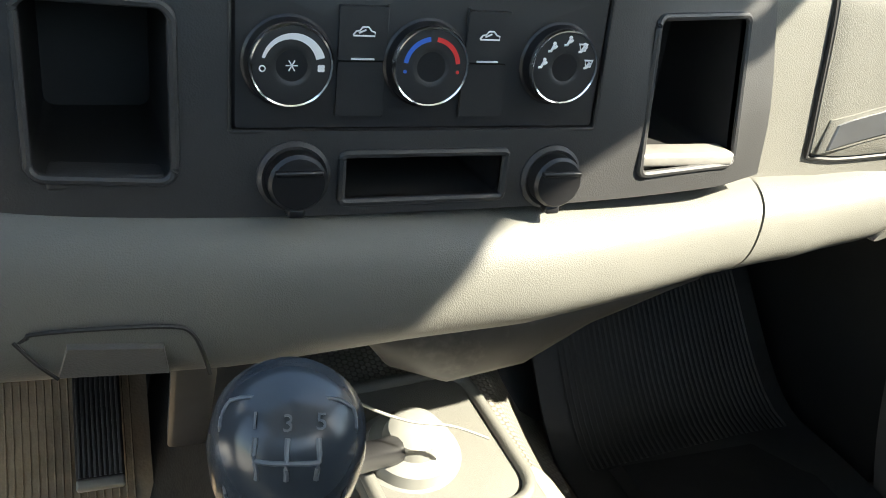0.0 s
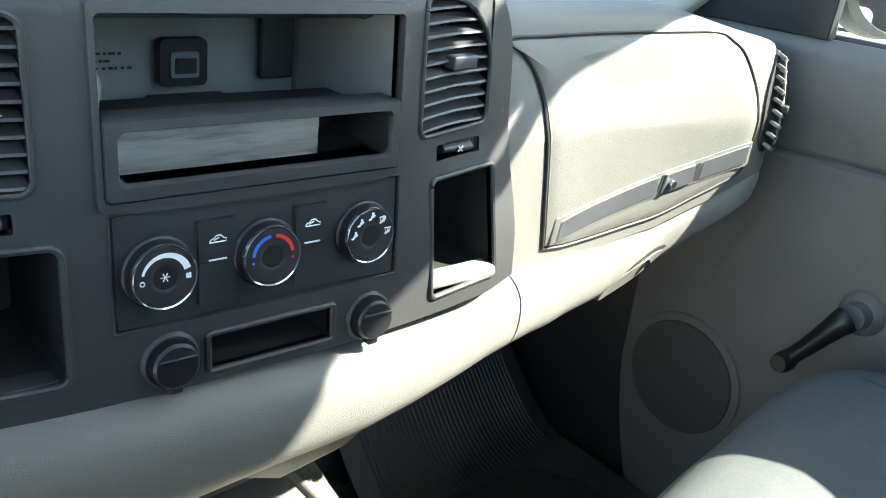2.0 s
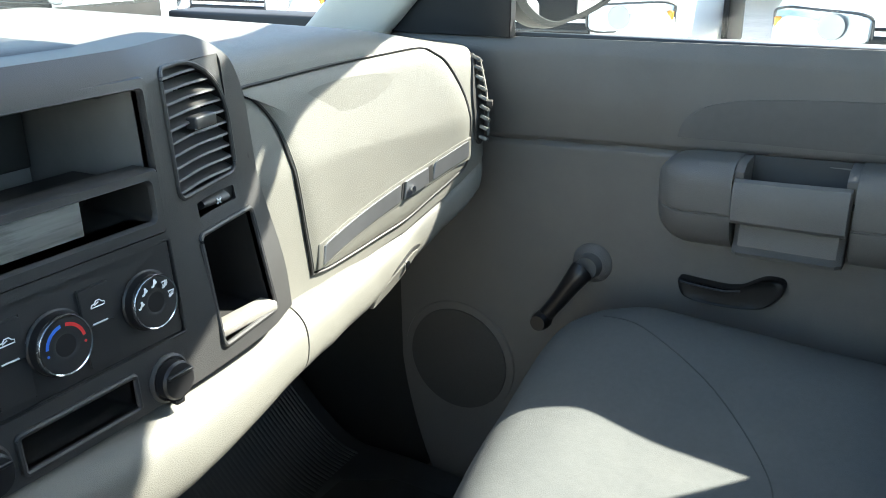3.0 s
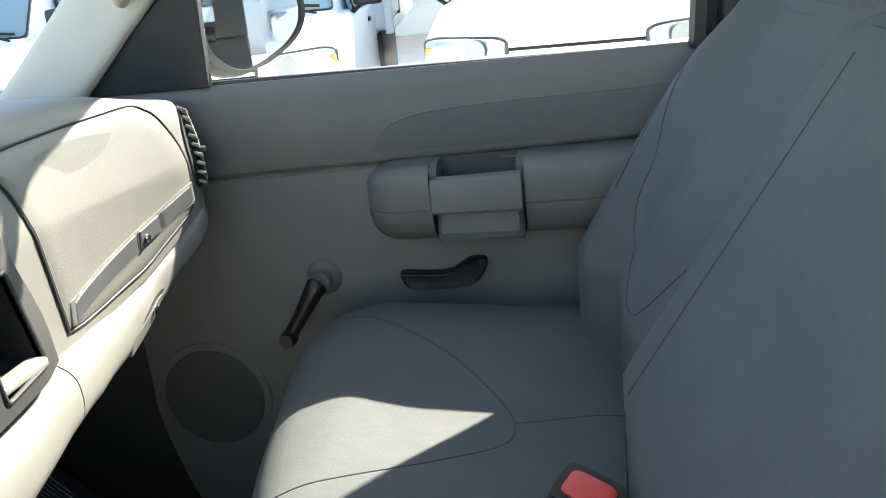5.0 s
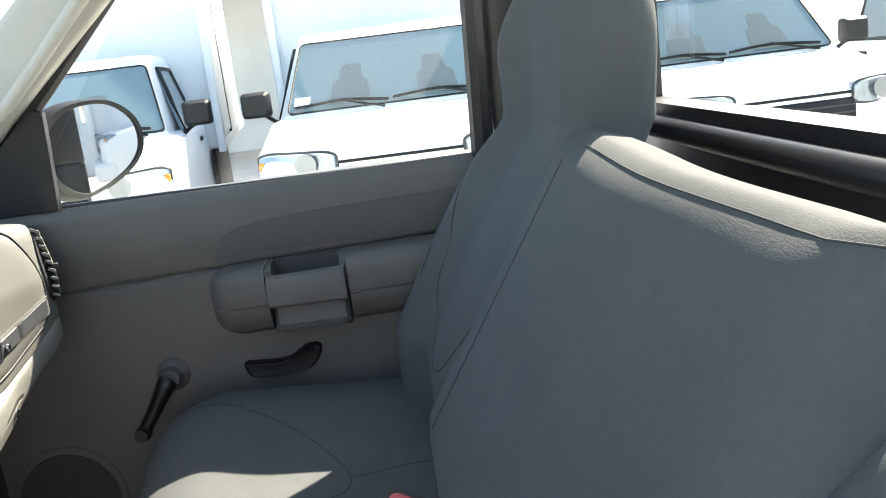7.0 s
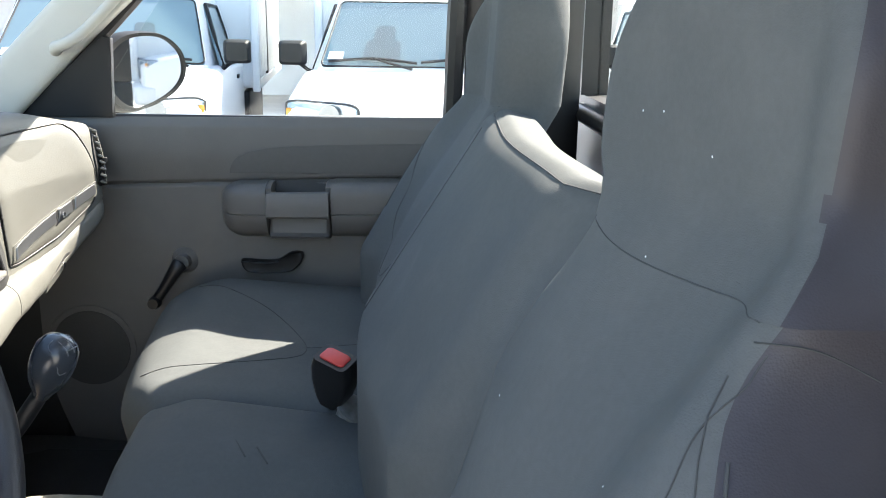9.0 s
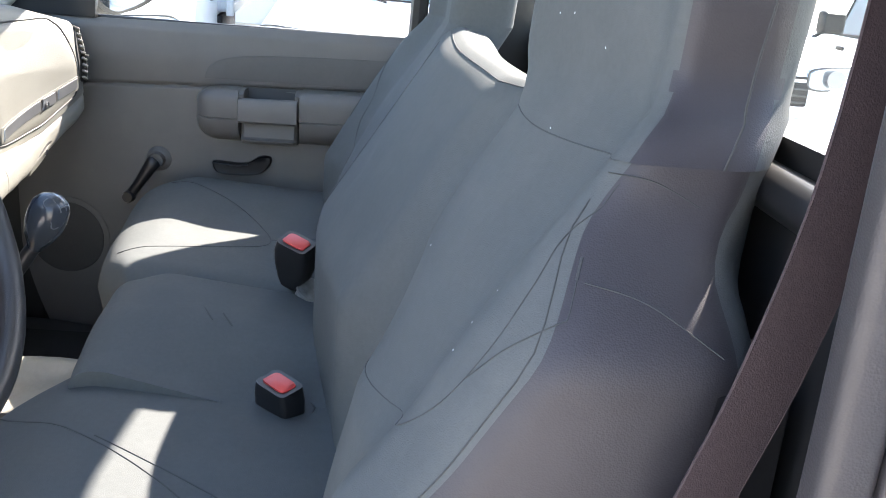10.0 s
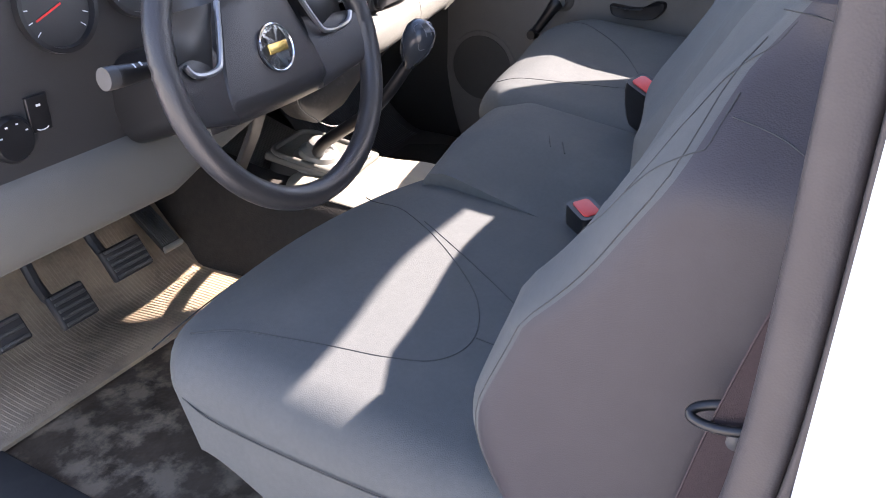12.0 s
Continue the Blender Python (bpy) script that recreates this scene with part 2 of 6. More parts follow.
def tube(pts, r, n=8, bm=None, closed=False):
    """A round bar along points; r is a radius or a function of 0 to 1."""
    pts = [Vector(p) for p in pts]
    rings = []
    up = Vector((0.13, 0.21, 0.97))
    for i, p in enumerate(pts):
        a, b = pts[i - 1 if (i or closed) else 0], pts[(i + 1) % len(pts) if closed else min(i + 1, len(pts) - 1)]
        d = (b - a).normalized()
        s = d.cross(up).normalized()
        t = s.cross(d)
        rr = r(i / (len(pts) - 1)) if callable(r) else r
        rings.append([p + rr * (s * math.cos(q) + t * math.sin(q)) for q in (2 * math.pi * k / n for k in range(n))])
    if closed:
        return loft(rings + [rings[0]], True, False, bm)
    return loft(rings, True, True, bm)


def lathe(profile, m, n=40, bm=None):
    """Turns (radius, height) points round the z of the matrix m."""
    rings = [[m @ Vector((r * math.cos(2 * math.pi * k / n), r * math.sin(2 * math.pi * k / n), h)) for k in range(n)] for r, h in profile]
    return loft(rings, True, True, bm)


def rounded(x0, x1, z0, z1, r, n=5, first=0.0):
    """A rounded rectangle's outline in two axes; first: another radius for its upper right corner."""
    out = []
    q = first or r
    for cx, cz, a, r_ in ((x1 - q, z1 - q, 0, q), (x0 + r, z1 - r, 90, r), (x0 + r, z0 + r, 180, r), (x1 - r, z0 + r, 270, r)):
        out += [(cx + r_ * math.cos(radians(a + 90 * k / n)), cz + r_ * math.sin(radians(a + 90 * k / n))) for k in range(n + 1)]
    return out


def ease(a, b, x):
    t = min(1, max(0, (x - a) / (b - a)))
    return t * t * (3 - 2 * t)


def mix(a, b, t):
    return a + (b - a) * t

# ---- cabin ----
GROUND = -0.55
BACK_WALL = -0.988
ground = bmesh.new()
bmesh.ops.create_grid(ground, x_segments=2, y_segments=2, size=400, matrix=pose(0, 0, GROUND))
tagged(part("ground", ground, CONCRETE), "pale dusty concrete of the vehicle yard", "ground", kind="structure")

# floor, tunnel, firewall, walls
tagged(part("floor", box(-0.82, 0.88, BACK_WALL, 0.80, -0.06, 0.0), STAIN, smooth=False), "dusty tan vinyl cab floor, worn and stained", "floor", kind="structure")


def firewall(u, v):
    x = mix(-0.78, 0.80, u)
    return (x, mix(0.42, 0.74, ease(0, 0.55, v)), mix(0.0, 0.80, v ** 1.3))


tagged(part("wall_firewall", solid(firewall, 12, 14, lambda u, v: Vector(firewall(u, v)) + Vector((0, 0.05, -0.03))), MAT),
       "dark toe board and firewall under the dash", "wall", kind="structure")


def tunnel(u, v):
    y = mix(0.70, -0.20, u)
    h = 0.17 + 0.06 * ease(0.2, 0.6, y)
    a = abs(v * 2 - 1)
    return (0.10 + (v * 2 - 1) * (0.25 + 0.05 * ease(0.1, 0.6, y)), y, 0.002 + h * (1 - ease(0.45, 1.0, a)))


tagged(part("floor_tunnel", solid(tunnel, 18, 24, lambda u, v: (tunnel(u, v)[0], tunnel(u, v)[1], -0.01)), TUNNEL),
       "pale honeycomb textured vinyl over the transmission tunnel", "floor", kind="structure")

DARKMAT = material("dark brown tunnel carpet", (0.030, 0.026, 0.022), 0.9, grain=0.4, scale=80, bump=0.5, bscale=300, dirt=0.35, dirt_colour=(0.075, 0.062, 0.05))


def carpet(u, v, lift):
    y, w = mix(0.62, -0.19, u), 0.36 * v
    p = Vector(tunnel((0.70 - y) / 0.90, w))
    return p + Vector((-0.6 * lift, 0, lift))


tagged(part("floor_carpet", solid(lambda u, v: carpet(u, v, 0.006), 16, 14, lambda u, v: carpet(u, v, 0.001)), DARKMAT), "dark brown carpet down the side of the tunnel", "carpet", kind="structure")

SHEET = material("pale creased vinyl sheet", (0.30, 0.275, 0.225), 0.45, grain=0.12, scale=22, bump=0.4, bscale=90, dirt=0.35, dirt_colour=(0.17, 0.145, 0.105))


def cover_sheet(u, v, lift):
    q = mix(0.24, 0.84 - 0.05 * math.sin(7 * u), v)
    y = mix(0.165 + 0.018 * math.sin(9 * v) - 0.03 * v, -0.20, u)
    p = Vector(tunnel((0.70 - y) / 0.90, q))
    return p + Vector((0, 0, lift + 0.006 + 0.005 * math.sin(5 * u + 6 * v) + 0.004 * math.sin(13 * v - 4 * u)))


tagged(part("floor_cover_sheet", solid(lambda u, v: cover_sheet(u, v, 0.005), 20, 26, lambda u, v: cover_sheet(u, v, 0.0025)), SHEET), "loose pale beige vinyl sheet lying over the tunnel", "floor cover", kind="structure")

BACK = BACK_WALL
WIN = (-0.72, 0.905, 0.819, 1.335)
rear = thing("wall_rear", "black trimmed rear cab wall with a wide window", "wall", kind="structure")
part("lower_panel", box(-0.84, 0.99, BACK - 0.06, BACK, 0.0, 0.772, 0.01), BLACK, rear)
part("sill_trim", tube([(-0.90, BACK + 0.004, 0.782), (0.90, BACK + 0.004, 0.782)], 0.019, 16), BLACK, rear, "glossy black rounded window sill trim")
part("sill", box(-0.84, 0.99, BACK - 0.06, BACK - 0.005, 0.772, WIN[2]), BLACK, rear)
# Unseen header; its made-up dip shapes the sun stripe on the cushion.
part("header", solid(lambda u, v: (mix(-0.80, 0.82, u), BACK, mix(1.262 + 0.072 * ease(0.02, 0.42, abs(mix(-0.80, 0.82, u) - 0.02)), 1.48, v)), 24, 4,
                     lambda u, v: (mix(-0.80, 0.82, u), BACK - 0.06, mix(1.262 + 0.072 * ease(0.02, 0.42, abs(mix(-0.80, 0.82, u) - 0.02)), 1.48, v))), TRIM, rear, "unseen header trim with a made-up dip that shapes the sun")
part("side", box(WIN[1], 0.99, BACK - 0.06, BACK, WIN[2], WIN[3]), BLACK, rear)
part("side", box(-0.84, WIN[0], BACK - 0.06, BACK, WIN[2], WIN[3]), BLACK, rear)
pane = part("pane", box(WIN[0], WIN[1], BACK - 0.04, BACK - 0.036, WIN[2], 1.335), CLEAR, rear)
pane.visible_shadow = False

# Unseen roof, set higher than a real cab's to let the sun in.
ROOF = 1.45


def roof(u, v):
    x, y = mix(-0.72, 0.72, u), mix(-0.32, BACK - 0.06, v)
    return (x, y, ROOF + 0.03 - 0.05 * abs(u * 2 - 1) ** 4)


tagged(part("ceiling", solid(roof, 12, 10, lambda u, v: Vector(roof(u, v)) + Vector((0, 0, 0.05))), HEADLINER), "pale grey cloth headliner", "ceiling", kind="structure")
wsh = thing("window_windshield", "clear curved windshield", "window", kind="structure")
wp = part("pane", solid(lambda u, v: (mix(-0.70, 0.72, u), mix(0.72, -0.30, v) - 0.05 * abs(2 * u - 1) ** 2, mix(0.80, 1.43, v)), 8, 6,
                        lambda u, v: (mix(-0.70, 0.72, u), mix(0.724, -0.296, v) - 0.05 * abs(2 * u - 1) ** 2, mix(0.804, 1.434, v))), CLEAR, wsh)
wp.visible_shadow = False


def pillar(name, pts, w, mat, label):
    rings = []
    pts = smooth_path(pts, 5)
    for i, p in enumerate(pts):
        d = (pts[min(i + 1, len(pts) - 1)] - pts[max(i - 1, 0)]).normalized()
        s = d.cross(Vector((1, 0, 0))).normalized()
        rings.append([p + Vector((a * w[0], 0, 0)) + s * b * w[1] for a, b in rounded(-0.5, 0.5, -0.5, 0.5, 0.25, 3)])
    return tagged(part(name, loft(rings), mat), label, "pillar", kind="structure")


for sx, nm in ((1, "pillar_front_passenger"), (-1, "pillar_front_driver")):
    pillar(nm, [(sx * 0.775, 0.40, 0.68), (sx * 0.768, 0.245, 0.82), (sx * 0.758, 0.085, 0.970), (sx * 0.738, -0.14, 1.168), (sx * 0.728, -0.21, 1.246), (sx * 0.720, -0.30, 1.300), (sx * 0.715, -0.42, 1.35), (sx * 0.71, -0.52, 1.395)], (0.046, 0.105), TRIM,
           "smooth beige windshield pillar trim")
    # Unseen rail, raised rearwards to place the sun's edge on the dash.
    pillar(nm.replace("pillar", "rail").replace("front_", ""), [(sx * 0.70, -0.44, 1.355), (sx * 0.70, -0.55, 1.41), (sx * 0.70, -0.65, 1.44), (sx * 0.70, BACK, 1.445)], (0.10, 0.09), TRIM, "beige roof rail trim above the door")
pillar("pillar_rear_passenger", [(0.815, -0.845, 0.0), (0.817, -0.845, 0.77), (0.808, -0.845, 1.0), (0.765, -0.84, 1.44)], (0.028, 0.25), BLACK, "black rear door pillar trim with rubber seals")

# driver's door opening: pillar, jamb and sill
jamb = thing("door_jamb", "grey driver's door jamb with white painted edge", "door frame", kind="structure")
def jamb_strip(name, off, hw, mat, lab=""):
    pts = smooth_path([(-0.905, -0.850, -0.03), (-0.905, -0.872, 0.30), (-0.905, -0.900, 0.48), (-0.905, -0.917, 0.62), (-0.905, -0.918, 0.85), (-0.90, -0.918, 0.95), (-0.82, -0.94, 1.44)], 8)
    return part(name, loft([[p + Vector((off[0] + a * hw[0], off[1] + b * hw[1], 0)) for a, b in rounded(-1, 1, -1, 1, 0.55, 4)] for p in pts]), mat, jamb, lab)


jamb_strip("trim", (0, 0), (0.012, 0.0145), JAMB, "rounded purple-grey jamb trim")
jamb_strip("trim_lip", (-0.006, -0.0175), (0.008, 0.0035), JAMB)
jamb_strip("seal", (0.016, -0.020), (0.012, 0.012), RUBBER, "black rubber door seal")
part("painted_frame", box(-1.03, -0.910, -1.20, -0.937, -0.10, 1.30, 0.012), PAINT, jamb, "white painted door frame")
part("rocker", box(-0.93, -0.80, -1.0, 0.6, -0.16, -0.03, 0.02), PAINT, jamb, "white painted door sill")
# Added black panel that stands in for the dark gap behind the seat.
part("dark_gap_panel", box(-0.735, -0.728, -0.975, -0.860, -0.03, 0.66, 0.002), BLACK, jamb)
part("sill_plate", box(-0.90, -0.748, -0.55, 0.42, -0.03, 0.010, 0.006), RUBBER, jamb, "black rubber sill scuff plate")
part("inner_side", box(-0.905, -0.82, -1.05, -0.945, -0.02, 1.44, 0.005), CAVITY, jamb)
tagged(part("wall_kick_driver", box(-0.80, -0.77, 0.26, 0.72, 0.0, 0.78, 0.01), DOOR), "grey kick panel beside the driver's footwell", "wall", kind="structure")

# ---- dashboard ----
dash = thing("dashboard", "two-tone grey and beige pickup dashboard with worn plastic", "dashboard")


def zt(x):
    return float(np.interp(x, (-0.46, -0.24, -0.12, 0.087, 0.30, 0.38, 0.47, 0.55, 0.62, 0.675, 0.72, 0.77), (0.49, 0.553, 0.553, 0.544, 0.532, 0.528, 0.533, 0.547, 0.574, 0.600, 0.614, 0.632)))


def zb(x):
    return float(np.interp(x, (-0.46, -0.24, -0.12, 0.0, 0.14, 0.254, 0.36, 0.45, 0.527, 0.585, 0.63, 0.67, 0.72, 0.77), (0.365, 0.444, 0.447, 0.455, 0.460, 0.462, 0.456, 0.461, 0.475, 0.497, 0.524, 0.548, 0.575, 0.605)))


def ysh(x):
    """How far the lower pad lies behind the middle of the console."""
    return float(np.interp(x, (-0.4, -0.1, 0.08, 0.14, 0.2, 0.26, 0.33, 0.40, 0.48, 0.57, 0.62, 0.66, 0.69, 0.72, 0.745, 0.77), (0.03, 0.0, 0.0, 0.009, 0.022, 0.037, 0.055, 0.068, 0.077, 0.077, 0.063, 0.046, 0.043, 0.052, 0.077, 0.115)))


def pad_section(x, k):
    t, b = zt(x), zb(x)
    k_ = min(1.0, (t - b) / 0.09)
    pts = smooth_path([(x, 0.12, b + 0.035), (x, 0.05, b + 0.004), (x, 0.005, b), (x, 0.005 - 0.027 * k_, b + 0.018 * k_), (x, 0.005 - 0.033 * k_, mix(b, t, 0.45)), (x, 0.005 - 0.025 * k_, mix(b, t, 0.8)), (x, 0.006, t - 0.002), (x, 0.035, t)], 4)
    p = pts[k]
    return Vector((x, p.y + ysh(x), p.z))


def seam_x(k, n):
    return 0.250 + 0.064 * (k / n) ** 0.8


NP = 28


def pad(x0, x1, nx):
    def f(u, v):
        k = round(v * NP)
        a = x0(k) if callable(x0) else x0
        b = x1(k) if callable(x1) else x1
        return pad_section(mix(a, b, u), k)
    return solid(f, nx, NP, lambda u, v: f(u, v) + Vector((0, 0.03, 0)))


part("lower_pad", pad(-0.78, lambda k: seam_x(k, NP) - 0.0015, 60), PAD, dash, "soft grained grey-beige knee pad")
part("lower_pad", pad(lambda k: seam_x(k, NP) + 0.0015, 0.765, 44), PAD, dash, "soft grained grey-beige lower pad")


def face_y(z):
    return 0.20 * max(0, z - 0.67)


def face_top(x):
    return 0.772


def end_y(x):
    """The depth of the passenger side's face, rounding off towards the door."""
    xs, ys = (0.22, 0.30, 0.36, 0.42, 0.48, 0.54, 0.60, 0.65, 0.68, 0.70, 0.72, 0.74, 0.77, 0.80), (0.056, 0.066, 0.075, 0.078, 0.075, 0.068, 0.056, 0.043, 0.035, 0.034, 0.039, 0.056, 0.102, 0.15)
    return sum(float(np.interp(x + d, xs, ys)) for d in (-0.024, -0.016, -0.008, 0.0, 0.008, 0.016, 0.024)) / 7


def dash_face(u, v):
    x = mix(0.246, 0.765, u)
    z0 = zt(x) - 0.004
    if v < 0.6:
        z = mix(z0, face_top(x), v / 0.6)
        y = face_y(z)
    else:
        w = (v - 0.6) / 0.4
        a = min(1, w / 0.3) * math.pi / 2
        z = face_top(x) + 0.028 * math.sin(a) + 0.012 * max(0, w - 0.3)
        y = face_y(face_top(x)) + 0.045 * (1 - math.cos(a)) + max(0, w - 0.3) * 0.78
    drop = 0.045 * ease(0.48, 0.765, x) * ease(0.45, 0.75, v)
    return Vector((x, y + end_y(x), z - drop))


part("upper_panel", solid(dash_face, 64, 40, lambda u, v: dash_face(u, v) + Vector((0, 0.03, -0.03))), PAD, dash, "grained grey-beige upper dash")


def dash_top(u, v):
    x = mix(-0.78, 0.262, u)
    fall = 0.085 * ease(0.10, 0.262, x) ** 1.5
    if v < 0.3:
        a = v / 0.3 * math.pi / 2
        return Vector((x, 0.055 + 0.04 * (1 - math.cos(a)), 0.79 + 0.038 * math.sin(a) - fall))
    return Vector((x, 0.095 + (v - 0.3) * 0.75, 0.828 - fall * mix(1, 0.4, v)))


part("top_panel", solid(dash_top, 20, 16, lambda u, v: dash_top(u, v) + Vector((0, 0.012, -0.004))), CHARCOAL, dash)


def on_face(x, z, out=0.0):
    """A point of the passenger side's face, proud by out."""
    return Vector((x, face_y(z) + end_y(x) - out, z))


def plate(outline, where, out, depth, bm=None):
    """A plate cut to an outline of (x, z), laid on a face by where(x, z, out)."""
    cx, cz = sum(p[0] for p in outline) / len(outline), sum(p[1] for p in outline) / len(outline)
    rings = [[where(*p, -depth) for p in outline], [where(*p, out - 0.0015) for p in outline]]
    for s in (0.985, 0.8, 0.5, 0.2):
        rings.append([where(cx + (p[0] - cx) * s, cz + (p[1] - cz) * s, out) for p in outline])
    return loft(rings, True, True, bm)


# glove box door with a swept upper corner
def glove_outline():
    """The shut line: along the bottom, up the passenger end, back along the top and down the swept left side."""
    pts = [(0.366, 0.545)] + [(x, zt(x) + 0.012) for x in (0.40, 0.45, 0.50, 0.55, 0.60, 0.64)] + [(0.664, 0.612), (0.671, 0.657), (0.668, 0.700), (0.647, 0.744), (0.627, 0.760), (0.603, 0.769)]
    pts += [(0.54, 0.768), (0.435, 0.766), (0.35, 0.765), (0.281, 0.765), (0.300, 0.754), (0.315, 0.742), (0.329, 0.724), (0.338, 0.703), (0.345, 0.672), (0.352, 0.635), (0.358, 0.597), (0.363, 0.568)]
    return [(p.x, p.z) for p in smooth_path([(a, 0, b) for a, b in pts], 3)]


go = glove_outline()
gap = [on_face(x, z, 0.0015) for x, z in go]
part("glove_gap", tube(gap, 0.0019, 6, closed=True), CAVITY, dash, "dark shut line round the glove box")
glove = part("glove_door", loft([[on_face(0.50 + (x - 0.50) * 0.988 * k, 0.665 + (z - 0.665) * 0.978 * k, o) for x, z in go] for k, o in ((1.0, -0.008), (1.0, 0.0015), (0.992, 0.0030), (0.95, 0.0046), (0.90, 0.0058), (0.80, 0.0062), (0.70, 0.0062), (0.60, 0.0062), (0.50, 0.0062), (0.40, 0.0062), (0.30, 0.0062), (0.20, 0.0062), (0.10, 0.0062), (0.02, 0.0062))]), PAD, dash, "grained beige glove box door")


def strip_z(x):
    return float(np.interp(x, (0.38, 0.535, 0.59, 0.658), (0.549, 0.585, 0.598, 0.617)))


def strip(x0, x1, h=0.021, inset=0.0):
    xs = [mix(x0, x1, k / 12) for k in range(13)]
    return [(x, strip_z(x)) for x in xs] + [(x + 0.004 * (x == x0), strip_z(x) + h) for x in xs[::-1]]


part("inlay_frame", plate(strip(0.372, 0.666, 0.029), on_face, 0.0075, 0.004), PAD, dash)
for x0, x1 in ((0.380, 0.532), (0.592, 0.658)):
    part("inlay", plate([(x, z + 0.004) for x, z in strip(x0, x1)], on_face, 0.0093, 0.004), SILVER, dash, "brushed silver inlay strip")
part("latch_recess", plate([(x, z + 0.004) for x, z in strip(0.532, 0.592)], on_face, 0.0086, 0.004), CAVITY, dash)
latch = part("latch", plate([(x, z + 0.004) for x, z in strip(0.537, 0.582)], on_face, 0.0108, 0.004), SILVER, dash, "silver glove box latch with a keyhole")
part("keyhole", lathe([(0.0045, 0.0), (0.0045, 0.003), (0.003, 0.003)], Matrix.Translation(on_face(0.549, strip_z(0.549) + 0.012, 0.012)) @ pose(0, 0, 0, 90)), CHROME, latch)
# lower pull with a screw under the glove box
pull = [(0.520 + 0.052 * math.cos(a), 0.496 + (0.012 if math.sin(a) > 0 else 0.010) * math.sin(a) + 0.42 * 0.052 * math.cos(a)) for a in (2 * math.pi * k / 24 for k in range(24))]


def on_pad(x, z, out=0.0):
    k_ = min(1.0, (zt(x) - zb(x)) / 0.09)
    return Vector((x, ysh(x) + 0.005 - 0.032 * k_ - out + 0.35 * max(0, mix(zb(x), zt(x), 0.45) - z), z))


part("pull_recess", plate(pull, on_pad, 0.002, 0.004), CAVITY, dash, "dark finger pull recess")
part("pull_lip", plate([(x - 0.006, z - 0.006) for x, z in pull], on_pad, 0.004, 0.004), PAD, dash)
part("screw", lathe([(0.006, 0.0), (0.006, 0.003), (0.002, 0.004)], Matrix.Translation(on_pad(0.532, 0.503, 0.004)) @ pose(0, 0, 0, 90)), CHROME, dash)

# side vent at the passenger end
part("vent_mouth", plate([(0.704 + 0.022 * math.cos(a) + 0.010 * math.sin(a), 0.690 + 0.060 * math.sin(a)) for a in (2 * math.pi * k / 24 for k in range(24))], on_face, 0.003, 0.003), CAVITY, dash, "dark vent mouth")
for k in range(9):
    z = 0.638 + 0.013 * k
    x = 0.694 + 0.019 * (k / 8) + 0.004 * math.sin(k / 8 * math.pi)
    c = on_face(x + 0.004, z, 0.006)
    w = 0.012 + 0.007 * math.sin((k + 0.8) / 9.6 * math.pi)
    part("vent_blade", box(-w, w, -0.006, 0.006, -0.0024, 0.0024, 0.001, Matrix.Translation(c) @ pose(0, 0, 0, 25, 14, 22)), PAD, dash)
part("vent_rib", tube(smooth_path([on_face(0.706, 0.640, 0.010), on_face(0.714, 0.69, 0.011), on_face(0.722, 0.742, 0.010)], 5), 0.0018, 6), PAD, dash)
part("vent_tab", box(-0.007, 0.007, -0.006, 0.003, -0.004, 0.004, 0.0015, Matrix.Translation(on_face(0.712, 0.684, 0.012)) @ pose(0, 0, 0, 0, 0, 22)), CAVITY, dash)

# lower duct and under-dash cover
part("duct", loft([[Vector((x, 0.20 + 0.042 * math.cos(a), zc + 0.052 * math.sin(a) * w + 0.03 * (1 - w))) for a in (2 * math.pi * k / 20 for k in range(20))]
                   for x, w, zc in ((0.03, 0.25, 0.330), (0.06, 0.70, 0.326), (0.12, 1.0, 0.322), (0.20, 0.95, 0.330), (0.26, 0.62, 0.345), (0.31, 0.50, 0.355), (0.37, 0.25, 0.362))]), material("dusty grey duct", (0.055, 0.053, 0.050), 0.55, grain=0.4, scale=30, dirt=0.55, dirt_colour=(0.17, 0.16, 0.145), dscale=22, dramp=(0.52, 0.70)), dash, "dusty grey air duct under the dash")
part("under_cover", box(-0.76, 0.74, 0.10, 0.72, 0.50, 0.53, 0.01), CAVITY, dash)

# ---- centre stack ----
stack = thing("centre_stack", "charcoal centre console bezel with radio opening, vents and climate controls", "console")


def bez(x, z, out=0.0):
    roll_off = 0.10 * max(0, abs(x) - 0.225) ** 1.5 * 6
    return Vector((x, 0.06 * (z - 0.60) + 0.02 * ease(0.10, 0.20, x) * ease(0.58, 0.70, z) + 0.46 * max(0, abs(x) - 0.03) ** 2 + roll_off + 0.6 * max(0, z - 0.80) ** 1.5 * 8 - out, z))


# openings: x0, x1, z0, z1, corner radius, pocket depth
VL, VR = (-0.217, -0.150, 0.694, 0.800), (0.143, 0.222, 0.700, 0.806)
OPEN = {
    "vent_l": (-0.216, -0.150, 0.695, 0.797, 0.010), "vent_r": (0.136, 0.232, 0.701, 0.807, 0.010),
    "radio": (-0.114, 0.110, 0.685, 0.798, 0.004), "climate": (-0.110, 0.112, 0.598, 0.677, 0.002),
    "cubby_l": (-0.211, -0.139, 0.569, 0.662, 0.008), "cubby_r": (0.155, 0.243, 0.564, 0.664, 0.006),
    "slot": (-0.049, 0.053, 0.556, 0.585, 0.003),
    "wheel_l": (-0.206, -0.163, 0.672, 0.685, 0.002), "wheel_r": (0.164, 0.224, 0.677, 0.690, 0.002),
}


SWEPT = 0.060


